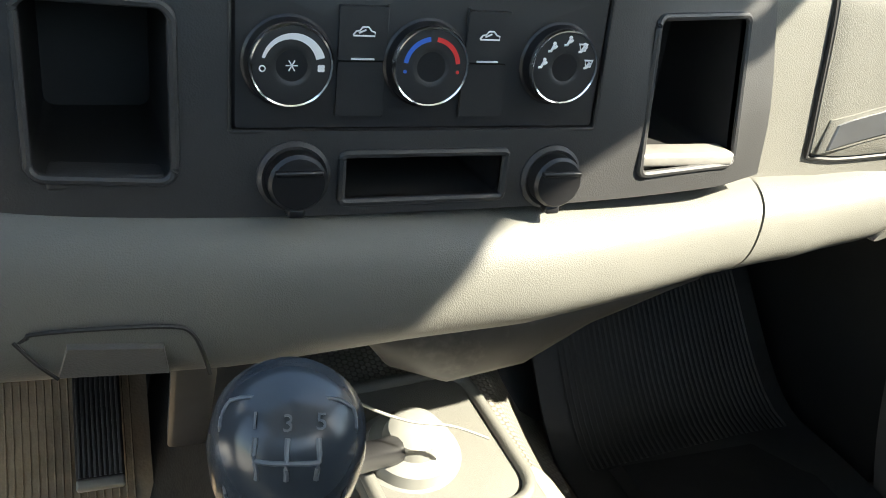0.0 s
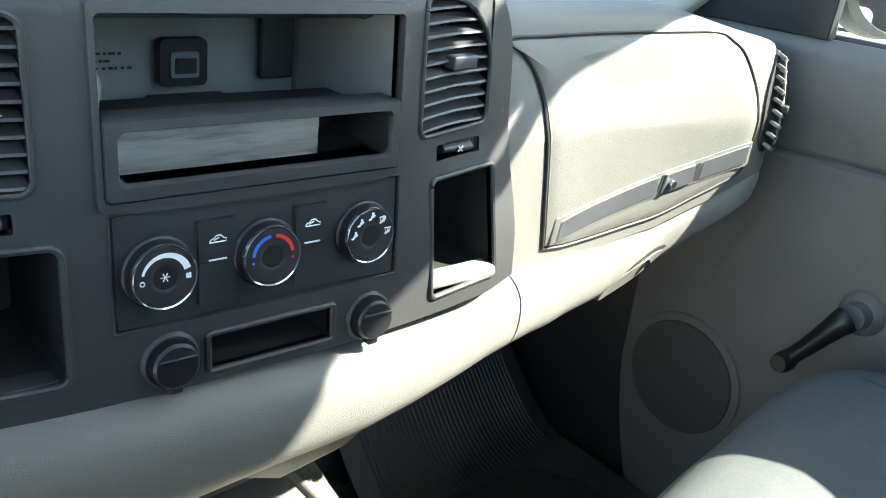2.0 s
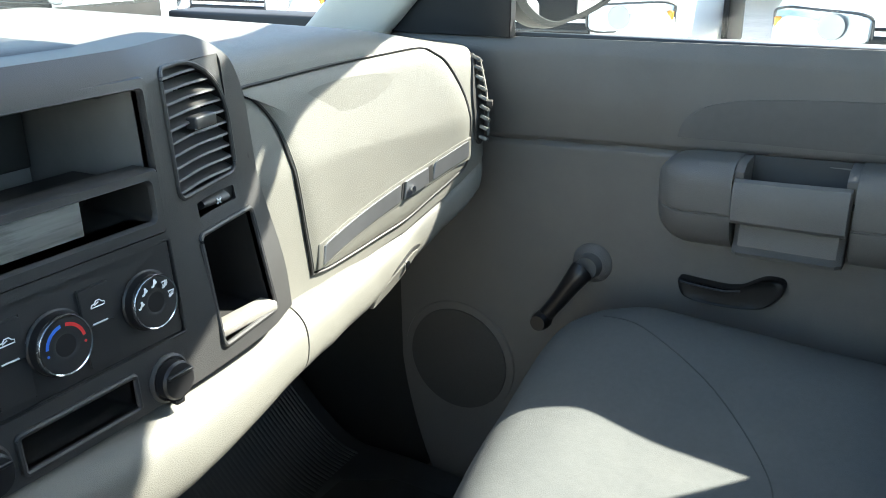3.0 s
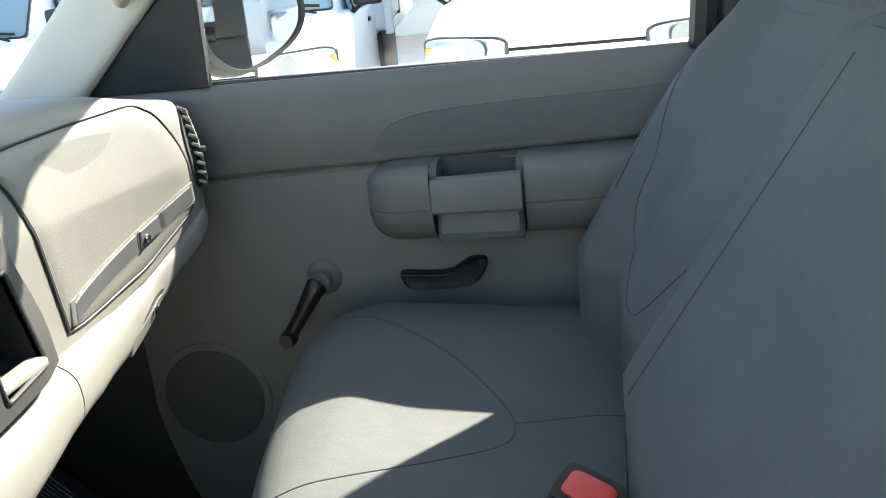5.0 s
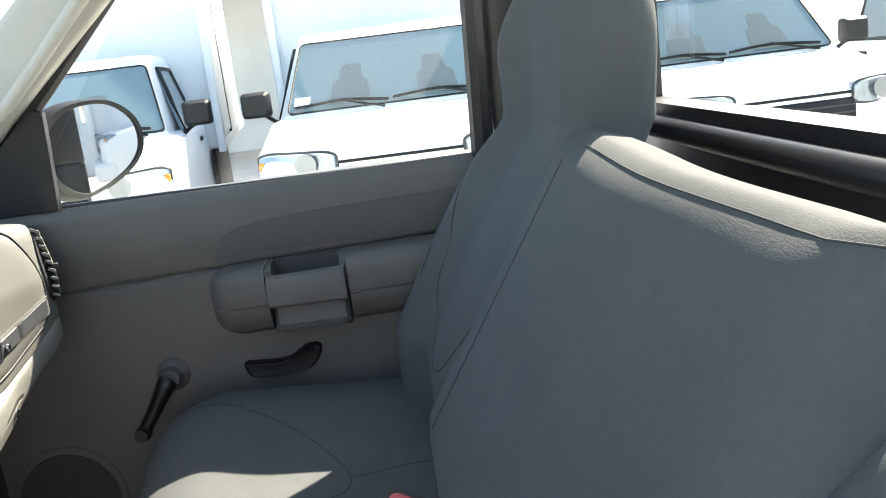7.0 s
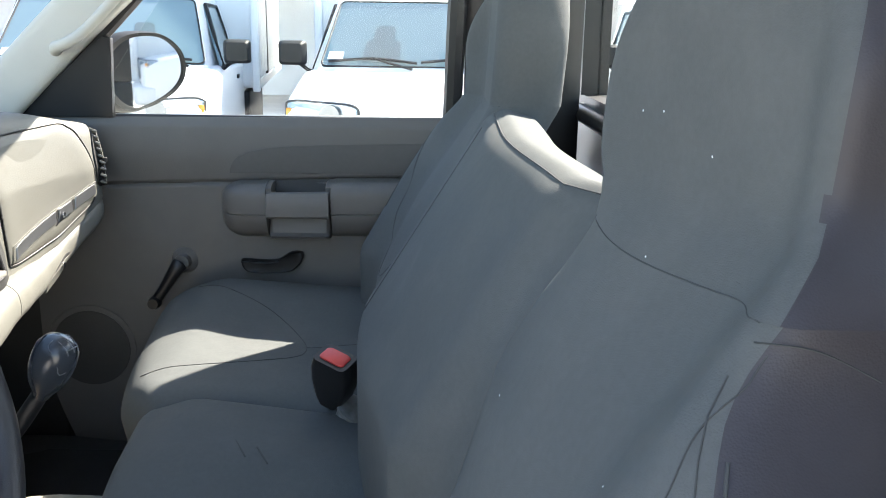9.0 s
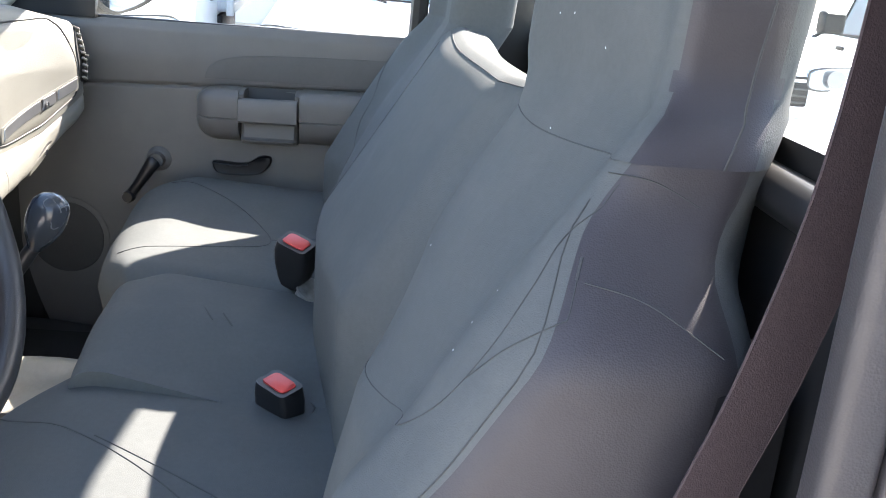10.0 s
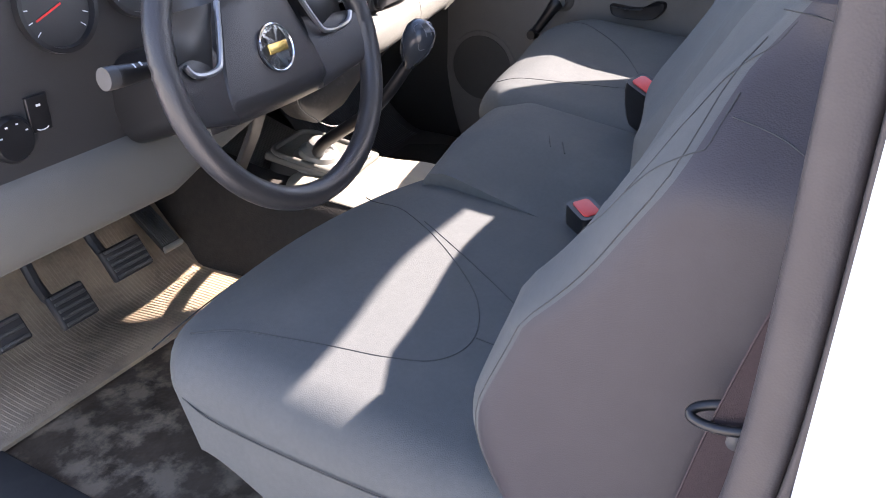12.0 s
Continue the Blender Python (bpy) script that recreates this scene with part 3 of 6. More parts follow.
def bezel():
    bm = bmesh.new()
    def lines(own, extra):
        own = set(own)
        return sorted(own | {e for e in extra if all(abs(e - o) > 0.0015 for o in own)})
    xs = lines([o[i] for o in OPEN.values() for i in (0, 1)], [-0.252 + 0.504 * k / 28 for k in range(29)])
    zs = lines([o[i] for o in OPEN.values() for i in (2, 3)], [0.548 + 0.197 * k / 11 for k in range(11)] + [0.745 + 0.080 * math.sin(math.pi / 2 * k / 14) for k in range(15)])

    def w(x, z):
        lim = (0.284 if x > 0 else 0.262) - 0.06 * (z - 0.55) - (0.075 * (1 - math.sqrt(max(0, 1 - ((z - 0.745) / 0.082) ** 2))) if z > 0.745 else 0)
        return bez(max(-lim, min(lim, x * (1.16 if abs(x) > 0.247 else 1))), z)
    grid = {}

    def vert(x, z):
        key = (round(x, 5), round(z, 5))
        if key not in grid:
            grid[key] = bm.verts.new(w(x, z))
        return grid[key]
    for a, b in zip(xs, xs[1:]):
        for c, d in zip(zs, zs[1:]):
            mx, mz = (a + b) / 2, (c + d) / 2
            if any(o[0] < mx < o[1] and o[2] < mz < o[3] for o in OPEN.values()):
                continue
            bm.faces.new((vert(a, c), vert(b, c), vert(b, d), vert(a, d)))
    for key, (x0, x1, z0, z1, r0) in OPEN.items():
        for cx, cz, sx, sz in ((x0, z0, 1, 1), (x1, z0, -1, 1), (x1, z1, -1, -1), (x0, z1, 1, -1)):
            r = SWEPT if key == "vent_r" and sx < 0 and sz < 0 else r0
            arc = [bm.verts.new(bez(cx + sx * r * (1 - math.sin(t)), cz + sz * r * (1 - math.cos(t)))) for t in (math.pi / 2 * k / 8 for k in range(9))]
            c = bm.verts.new(bez(cx, cz))
            for p, q in zip(arc, arc[1:]):
                bm.faces.new((c, p, q))
    bmesh.ops.remove_doubles(bm, verts=bm.verts, dist=0.00005)
    edge = [e for e in bm.edges if e.is_boundary]
    r = bmesh.ops.extrude_edge_only(bm, edges=edge)
    for v in r["geom"]:
        if isinstance(v, bmesh.types.BMVert):
            inner = any(o[0] - 0.002 < v.co.x < o[1] + 0.002 and o[2] - 0.002 < v.co.z < o[3] + 0.002 for o in OPEN.values())
            v.co.y += 0.012 if inner else 0.055
    return bm


part("bezel", bezel(), CHARCOAL, stack, "matt charcoal bezel")


def pocket(key, depth, mat, name, shrink=0.85, parent=stack, lift=0.0):
    x0, x1, z0, z1, r = OPEN[key]
    o = rounded(x0, x1, z0, z1, r, 8, SWEPT if key == "vent_r" else 0)
    cx, cz = (x0 + x1) / 2, (z0 + z1) / 2
    rings = [[bez(x, z, -0.003) for x, z in o], [bez(x, z, -0.008) for x, z in o]]
    rings.append([Vector((cx + (x - cx) * shrink, bez(cx, cz).y + depth, cz + (z - cz) * shrink + lift)) for x, z in o])
    bm = loft(rings, True, False)
    bm.faces.new([v for v in bm.verts][-len(o):])
    return part(name, bm, mat, parent)


pocket("cubby_l", 0.10, CAVITY, "cubby")
pocket("cubby_r", 0.10, CAVITY, "cubby")
pocket("slot", 0.06, CAVITY, "coin_slot")
for key in ("cubby_l", "cubby_r", "slot"):
    x0, x1, z0, z1, r = OPEN[key]
    part("lip", tube([bez(x, z, 0.0008) for x, z in rounded(x0, x1, z0, z1, r)], 0.0026, 8, closed=True), CHARCOAL, stack)
part("cubby_sill", box(0.158, 0.240, 0.014, 0.036, 0.564, 0.574, 0.003), material("scuffed metal sill", (0.30, 0.29, 0.27), 0.4, 0.4, grain=0.3, scale=60), stack, "scuffed pale metal sill of the open cubby")
part("cubby_sill", box(-0.203, -0.143, 0.010, 0.045, 0.562, 0.570, 0.002), CHARCOAL, stack)

# radio opening: carrier, bracket, empty pocket kit
pocket("radio", 0.16, CARRIER, "radio_cavity", 1.0)
part("cavity_bracket", box(0.070, 0.100, 0.150, 0.158, 0.722, 0.788, 0.002), CAVITY, stack, "dark bracket in the radio opening")
part("socket_frame", plate(rounded(-0.018, 0.021, 0.720, 0.757, 0.005), lambda x, z, o: Vector((x, 0.155 - o, z)), 0.008, 0.0), BLACK, stack, "black square aerial socket frame")
part("socket", plate(rounded(-0.010, 0.013, 0.727, 0.747, 0.002), lambda x, z, o: Vector((x, 0.1475 - o, z)), 0.003, 0.0), SILVER, stack)
part("socket_hole", plate(rounded(-0.007, 0.010, 0.7305, 0.7425, 0.001), lambda x, z, o: Vector((x, 0.1440 - o, z)), 0.001, 0.0), BLACK, stack)
for r_, (x0, x1) in enumerate(((-0.082, -0.042), (-0.086, -0.050), (-0.086, -0.034))):
    for k in range(11):
        a = mix(x0, x1, k / 11)
        part("moulded_mark", box(a, a + 0.0016 + 0.0018 * ((k * 7 + r_ * 5) % 3) / 2, 0.1580, 0.1586, 0.7435 - 0.0055 * r_, 0.7455 - 0.0055 * r_), BLACK, stack, smooth=False)
part("cavity_notch", loft([[Vector((x, y, z)) for x, z in ((-0.036, 0.700), (0.046, 0.700), (0.036, 0.712), (-0.024, 0.712))] for y in (0.150, 0.158)]), BLACK, stack, "black notch at the foot of the opening", smooth=False)
part("carrier_tab", loft([[Vector((x, y, z)) for x, z in ((-0.112, 0.738), (-0.104, 0.738), (-0.102, 0.752), (-0.105, 0.758), (-0.105, 0.790), (-0.112, 0.790))] for y in (0.034, 0.040)]), CARRIER, stack, "broken grey plastic tab", smooth=False)
kit = thing("radio_pocket", "charcoal storage pocket frame in the radio opening", "radio trim")


def frame_ring(outer, inner, where, out, depth):
    bm = bmesh.new()
    n = len(outer)
    rings = [[where(*p, -depth) for p in outer], [where(*p, out - 0.002) for p in outer], [where(mix(p[0], q[0], 0.12), mix(p[1], q[1], 0.12), out) for p, q in zip(outer, inner)],
             [where(mix(p[0], q[0], 0.85), mix(p[1], q[1], 0.85), out) for p, q in zip(outer, inner)], [where(*q, out - 0.003) for q in inner], [where(*q, -depth) for q in inner]]
    loft(rings, True, False, bm)
    return bm


part("frame", frame_ring(rounded(-0.112, 0.108, 0.686, 0.737, 0.003), rounded(-0.103, 0.099, 0.697, 0.729, 0.006), bez, 0.005, 0.02), CHARCOAL, kit)
part("pocket_wall", loft([[bez(x, z, 0.0) for x, z in rounded(-0.103, 0.099, 0.697, 0.729, 0.006)], [Vector((x * 0.97, 0.085, z)) for x, z in rounded(-0.103, 0.099, 0.697, 0.729, 0.006)]], True, False), CAVITY, kit)
part("back_plate", box(-0.101, 0.048, 0.024, 0.028, 0.6945, 0.7285, 0.001), STREAKED, kit, "dusty bare sheet metal pocket back")
part("back_plate", box(0.046, 0.098, 0.0815, 0.084, 0.699, 0.727, 0.001), CAVITY, kit)
part("surround", frame_ring(rounded(-0.1175, 0.1145, 0.6805, 0.806, 0.004), rounded(-0.112, 0.108, 0.686, 0.797, 0.004), bez, 0.003, 0.004), CHARCOAL, kit)

# vents with slats and a sliding tab
def vent(key, label):
    x0, x1, z0, z1, r = OPEN[key]
    v = thing("air_vent", label, "vent")
    pocket(key, 0.06, CAVITY, "housing", 0.95, v)
    part("rim", tube([bez(x, z, 0.0005) for x, z in rounded(x0, x1, z0, z1, r, 8, SWEPT if key == "vent_r" else 0)], 0.0022, 8, closed=True), CHARCOAL, v)
    n = 10
    for k in range(n):
        z = mix(z0 + 0.006, z1 - 0.006, k / (n - 1))
        rings = []
        over = max(0.0, z - (z1 - SWEPT)) if key == "vent_r" else 0.0
        end = x1 - 0.002 - (SWEPT - math.sqrt(SWEPT ** 2 - min(over, SWEPT * 0.98) ** 2))
        for i in range(7):
            x = mix(x0 + 0.002, end, i / 6)
            c = bez(x, z, -0.008)
            rings.append([c + Vector((0, a, b)) for a, b in ((-0.0075, -0.0030), (-0.0066, -0.0012), (0.0045, 0.0026), (0.0045, 0.0012))])
        part("blade", loft(rings), BLADE, v)
    for k in range(5):
        x = mix(x0 + 0.01, x1 - (0.040 if key == "vent_r" else 0.01), k / 4)
        part("rear_blade", box(x - 0.0008, x + 0.0008, 0.03 + bez(x, z0).y, 0.05 + bez(x, z0).y, z0 + 0.003, z1 - 0.003), BLACK, v, smooth=False)
    cx, cz = mix(x0, x1, 0.56 if x0 > 0 else 0.56), mix(z0, z1, 0.52)
    c = bez(cx, cz)
    part("tab", box(-0.015, 0.015, -0.008, 0.004, -0.0055, 0.0055, 0.002, Matrix.Translation(c) @ pose(0, 0, 0, 0, 0, 10 if cx > 0 else -6)), BLADE, v, "grey sliding vent tab")
    part("tab_lip", tube([c + Vector((-0.0145, -0.0085, -0.005)), c + Vector((0.0145, -0.0085 + (0.005 if cx > 0 else 0), -0.005))], 0.0012, 8), CHROME, v, "bright tab edge")


vent("vent_l", "square charcoal dash vent with dusty horizontal blades")
vent("vent_r", "charcoal dash vent with rounded corner and dusty horizontal blades")
for key in ("wheel_l", "wheel_r"):
    x0, x1, z0, z1, r = OPEN[key]
    pocket(key, 0.008, CAVITY, "thumbwheel_slot", 1.0)
    cx, cz = (x0 + x1) / 2, (z0 + z1) / 2
    c = bez(cx, cz)
    w = 0.016
    part("thumbwheel", loft([[c + Vector((s * w, 0.014 - 0.017 * math.cos(t), 0.0065 * (t / 1.2))) for t in (mix(-1.1, 1.1, k / 10) for k in range(11))] + [c + Vector((s * w, 0.014, 0))] for s in (-1, -0.3, 0.3, 1)]), BLADE, stack, "ribbed vent thumbwheel")
    for s in (1, -1):
        part("cross_mark", box(-0.0035, 0.0035, -0.0042, -0.0032, -0.0006, 0.0006, 0, Matrix.Translation(c + Vector((0.001, 0, 0))) @ pose(0, 0, 0, 0, 45 * s, 0)), WHITE, stack, smooth=False)

# climate control unit
climate = thing("climate_control", "black climate control panel with three chrome-ringed dials", "control panel")
part("panel", plate(rounded(-0.1095, 0.1115, 0.5985, 0.6765, 0.002), bez, -0.001, 0.012), PANEL, climate)
part("panel_edge", tube([bez(x, z, 0.0) for x, z in rounded(-0.111, 0.113, 0.597, 0.678, 0.002)], 0.0012, 6, closed=True), CAVITY, climate)


def sym(o, pts, r=0.0005, mat=WHITE, parent=None, closed=False):
    part("symbol", tube([o(*p) for p in pts], r, 5, closed=closed), mat, parent)


def dial(cx, cz, r, marks):
    base = bez(cx, cz)
    m = Matrix.Translation(base) @ pose(0, 0, 0, 90 - 3, 0, 0) @ Matrix.Diagonal((1, 1, 0.62, 1))
    d = part("dial", lathe([(r * 1.02, -0.004), (r * 1.02, 0.003), (r * 0.97, 0.010), (r * 0.95, 0.0155), (r * 0.90, 0.017)], m), BLACK, climate, "black rotary dial")
    part("dial_ring", lathe([(r * 0.955, 0.013), (r * 0.965, 0.0160), (r * 0.93, 0.0185), (r * 0.89, 0.0178), (r * 0.88, 0.0165)], m), CHROME, d, "polished chrome ring")
    part("dial_foot", lathe([(r * 1.03, -0.001), (r * 1.07, 0.0015), (r * 1.01, 0.004)], m), BLACK, d)
    part("dial_cap", lathe([(r * 0.885, 0.012), (r * 0.87, 0.0172), (r * 0.5, 0.0180), (r * 0.40, 0.0178), (r * 0.33, 0.0165), (r * 0.18, 0.0150), (r * 0.02, 0.0146)], m), PANEL, d)

    def o(a, b, h=0.0184):
        return m @ Vector((a, b, h))

    def arc(ra, a0, a1, w, mat):
        n = 18
        bm = loft([[o(q * math.cos(t), q * math.sin(t)) for t in (radians(mix(a0, a1, k / n)) for k in range(n + 1))] for q in (ra - w, ra + w)], False)
        part("scale", bm, mat, d)
    rr = r * 0.66
    if marks == "fan":
        n = 18
        part("scale", loft([[o((rr + s * (0.0008 + 0.0016 * (1 - k / n))) * math.cos(t), (rr + s * (0.0008 + 0.0016 * (1 - k / n))) * math.sin(t)) for k, t in ((k, radians(mix(15, 165, k / n))) for k in range(n + 1))] for s in (-1, 1)], False), WHITE, d)
        sym(o, [(-rr + 0.0015 * math.cos(t), -0.0015 + 0.0015 * math.sin(t)) for t in (2 * math.pi * k / 10 for k in range(10))], 0.0004, WHITE, d, True)
        for k in range(3):
            t = radians(60 * k)
            sym(o, [(-0.0032 * math.cos(t), -0.0032 * math.sin(t), 0.0162), (0.0032 * math.cos(t), 0.0032 * math.sin(t), 0.0162)], 0.0007, WHITE, d)
        sym(o, [(0.0022 * math.cos(t), 0.0022 * math.sin(t), 0.0162) for t in (2 * math.pi * k / 8 for k in range(8))], 0.0004, WHITE, d, True)
        for k in range(4):
            t = radians(45 + 90 * k)
            part("symbol", lathe([(0.0011, 0), (0.0011, 0.0004)], Matrix.Translation(o(rr + 0.0012 * math.cos(t), -0.001 + 0.0012 * math.sin(t), 0.0180)) @ pose(0, 0, 0, 87), 8), WHITE, d)
    elif marks == "temp":
        arc(rr, 97, 172, 0.0013, BLUE)
        arc(rr, 8, 83, 0.0013, RED)
        for s, mat in ((-1, BLUE), (1, RED)):
            part("symbol", lathe([(0.0010, 0), (0.0010, 0.0004)], Matrix.Translation(o(s * rr, -0.0025, 0.0181)) @ pose(0, 0, 0, 87), 10), mat, d)
    else:
        for k in range(5):
            t = radians(mix(172, 8, k / 4))
            a, b = rr * math.cos(t), rr * math.sin(t)
            sym(o, [(a - 0.0026, b - 0.0020), (a - 0.0010, b - 0.0020), (a + 0.0008, b + 0.0014)], 0.0008, WHITE, d)
            if k < 4:
                sym(o, [(a + 0.0026, b + 0.0010), (a + 0.0008, b - 0.0004)], 0.0008, WHITE, d)
                part("symbol", lathe([(0.0011, 0), (0.0011, 0.0005)], Matrix.Translation(o(a + 0.0008, b + 0.0024, 0.0182)) @ pose(0, 0, 0, 87), 8), WHITE, d)
            if k > 2:
                sym(o, [(a - 0.0026, b + 0.0024), (a + 0.0026, b + 0.0024), (a + 0.0014, b - 0.0012), (a - 0.0014, b - 0.0012)], 0.0007, WHITE, d, True)
    return d


dial(-0.0810, 0.636, 0.0232, "fan")
dial(-0.0045, 0.637, 0.0232, "temp")
dial(0.0785, 0.638, 0.0228, "mode")
for cx in (-0.0410, 0.0325):
    b = part("button", plate(rounded(cx - 0.0135, cx + 0.0135, 0.6375, 0.6665, 0.0015), bez, 0.0012, 0.006), PANEL, climate, "black push button with a car symbol")
    part("button", plate(rounded(cx - 0.0135, cx + 0.0135, 0.6065, 0.6370, 0.0015), bez, 0.0006, 0.006), PANEL, climate)
    o = lambda a, c_, cx=cx: bez(cx + a, 0.6525 + c_, 0.0020)
    sym(o, [(-0.006, -0.001), (-0.0045, 0.001), (-0.0025, 0.0013), (-0.001, 0.0032), (0.0022, 0.0032), (0.004, 0.0012), (0.006, 0.0006), (0.006, -0.0014), (-0.006, -0.0014)], 0.0005, WHITE, b, True)
    sym(o, [(-0.003, 0.0), (0.001, 0.0018)], 0.0005, WHITE, b)
    part("indicator", box(cx - 0.0065, cx + 0.0065, bez(cx, 0.639).y - 0.0022, bez(cx, 0.639).y, 0.6382, 0.6391), WHITE, b, smooth=False)
for x in (-0.0275, 0.0190):
    part("panel_line", tube([bez(x, 0.606, 0.0), bez(x, 0.668, 0.0)], 0.0006, 6), CAVITY, climate)
# socket covers beside the coin slot
for cx, cz in ((-0.076, 0.572), (0.086, 0.567)):
    c = bez(cx, cz)
    s = thing("power_socket", "black power socket with a rubber cover", "socket", "power sockets", at=c)
    m = Matrix.Translation(c) @ pose(0, 0, 0, 87) @ Matrix.Scale(0.88, 4)
    part("collar", lathe([(0.0235, -0.004), (0.0235, 0.002), (0.021, 0.0045), (0.018, 0.003)], m), CHARCOAL, s)
    part("cover", lathe([(0.0185, 0.0), (0.0185, 0.013), (0.0165, 0.0155), (0.006, 0.0165), (0.0005, 0.0165)], m), BLACK, s)
    part("tab", box(-0.005, 0.005, -0.012, -0.002, -0.021, -0.015, 0.002, Matrix.Translation(c)), BLACK, s)
    part("hinge", box(-0.013, 0.013, -0.0165, -0.010, 0.006, 0.009, 0.001, Matrix.Translation(c)), BLACK, s)
# fuse access handle in the knee pad
part("access_edge", tube(smooth_path([on_pad(-0.240, 0.476, 0.002), on_pad(-0.219, 0.489, 0.002), on_pad(-0.213, 0.494, 0.003), on_pad(-0.18, 0.496, 0.003), on_pad(-0.145, 0.496, 0.003), on_pad(-0.134, 0.490, 0.003), on_pad(-0.128, 0.476, 0.0075), on_pad(-0.124, 0.460, 0.010)], 5), 0.0013, 6), CAVITY, dash)
part("access_edge", tube(smooth_path([on_pad(-0.224, 0.488, 0.003), on_pad(-0.214, 0.474, 0.008), on_pad(-0.204, 0.462, 0.010)], 4), 0.0011, 6), CAVITY, dash)
part("access_recess", plate([(-0.204, 0.462), (-0.146, 0.462), (-0.149, 0.484), (-0.198, 0.486)], on_pad, 0.0095, 0.004), DOOR, dash, "shallow grey pull recess")

# ---- driver's side: cluster, switches, steering wheel ----
def drv(u, v):
    x = mix(-0.78, -0.245, u)
    z = mix(zt(x) - 0.01, 0.80, v)
    return Vector((x, 0.03 + 0.10 * (z - 0.5) - 0.03 * math.sin(math.pi * u) * v, z))


part("cluster_panel", solid(drv, 24, 16, lambda u, v: drv(u, v) + Vector((0, 0.03, 0))), CHARCOAL, dash, "matt charcoal instrument surround")


def on_drv(x, z, out=0.0):
    u = (x + 0.78) / 0.535
    return drv(u, (z - zt(x) + 0.01) / (0.81 - zt(x))) + Vector((0, -out, 0))


cl = thing("instrument_cluster", "dark round instrument dials with red needles", "instrument cluster")
for cx, cz in ((-0.60, 0.68), (-0.47, 0.70), (-0.34, 0.68)):
    m = Matrix.Translation(on_drv(cx, cz)) @ pose(0, 0, 0, 80)
    part("gauge_rim", lathe([(0.058, 0.0), (0.058, 0.012), (0.052, 0.012), (0.050, 0.002)], m), BLACK, cl)
    g = part("gauge_face", lathe([(0.051, 0.0), (0.051, 0.003), (0.001, 0.003)], m), PANEL, cl)
    for k in range(13):
        t = radians(220 - 260 * k / 12)
        part("tick", box(-0.004, 0.004, -0.0006, 0.0006, 0.0031, 0.0037, 0, m @ Matrix.Translation((0.044 * math.cos(t), 0.044 * math.sin(t), 0)) @ Matrix.Rotation(t, 4, "Z")), WHITE, g, smooth=False)
    part("needle", box(-0.008, 0.036, -0.0012, 0.0012, 0.005, 0.006, 0, m @ Matrix.Rotation(radians(200), 4, "Z")), RED, g, "red needle", smooth=False)
sw = thing("lamp_switch", "round black headlamp switch with white marks", "switch", at=on_drv(-0.70, 0.54))
m = Matrix.Translation(on_drv(-0.70, 0.535)) @ pose(0, 0, 0, 84)
part("knob", lathe([(0.030, -0.004), (0.030, 0.006), (0.026, 0.012), (0.020, 0.012), (0.004, 0.010)], m), BLACK, sw)
for k in range(4):
    t = radians(160 - 45 * k)
    part("mark", box(-0.0018, 0.0018, -0.0010, 0.0010, 0.0118, 0.0124, 0, m @ Matrix.Translation((0.020 * math.cos(t), 0.020 * math.sin(t), 0))), WHITE, sw, smooth=False)
dm = thing("dimmer_switch", "small black dimmer wheel with white arc", "switch", at=on_drv(-0.655, 0.555))
c = on_drv(-0.655, 0.556)
part("plate", box(-0.016, 0.016, -0.004, 0.003, -0.024, 0.024, 0.002, Matrix.Translation(c)), BLACK, dm)
part("wheel", lathe([(0.010, -0.004), (0.010, 0.004)], Matrix.Translation(c + Vector((0, -0.005, -0.006))) @ pose(0, 90, 0, 0, 90)), BLADE, dm)
part("arc", tube([c + Vector((0.011 * math.cos(a), -0.0055, -0.014 + 0.007 * math.sin(a))) for a in (mix(3.8, 5.6, k / 8) for k in range(9))], 0.0008, 6), WHITE, dm)
part("mark", box(-0.003, 0.003, -0.005, -0.004, 0.010, 0.013, 0, Matrix.Translation(c)), WHITE, dm, smooth=False)

SWC, TILT_W, SWR = Vector((-0.462, -0.212, 0.625)), 19, 0.190
SW = Matrix.Translation(SWC) @ pose(0, 0, 0, 90 - TILT_W, 0, 0)
# in SW: x to the right, y up the wheel, z to the driver
wheel = thing("steering_wheel", "dark grey three-spoke steering wheel with a round badge", "steering wheel", at=SWC)
part("rim", tube([SW @ Vector((SWR * math.cos(a), SWR * math.sin(a), 0)) for a in (2 * math.pi * k / 72 for k in range(72))], 0.0165, 14, closed=True), LEATHER, wheel)


def hub(u, v):
    y = mix(-0.070, 0.098, v)
    x = (2 * u - 1) * mix(0.118, 0.066, ease(-0.05, 0.11, y))
    d = max(abs(u * 2 - 1), abs(v * 2 - 1))
    return SW @ Vector((x, y, -0.02 + 0.016 * (1 - (u * 2 - 1) ** 2) - 0.022 * ease(0.8, 1, d)))


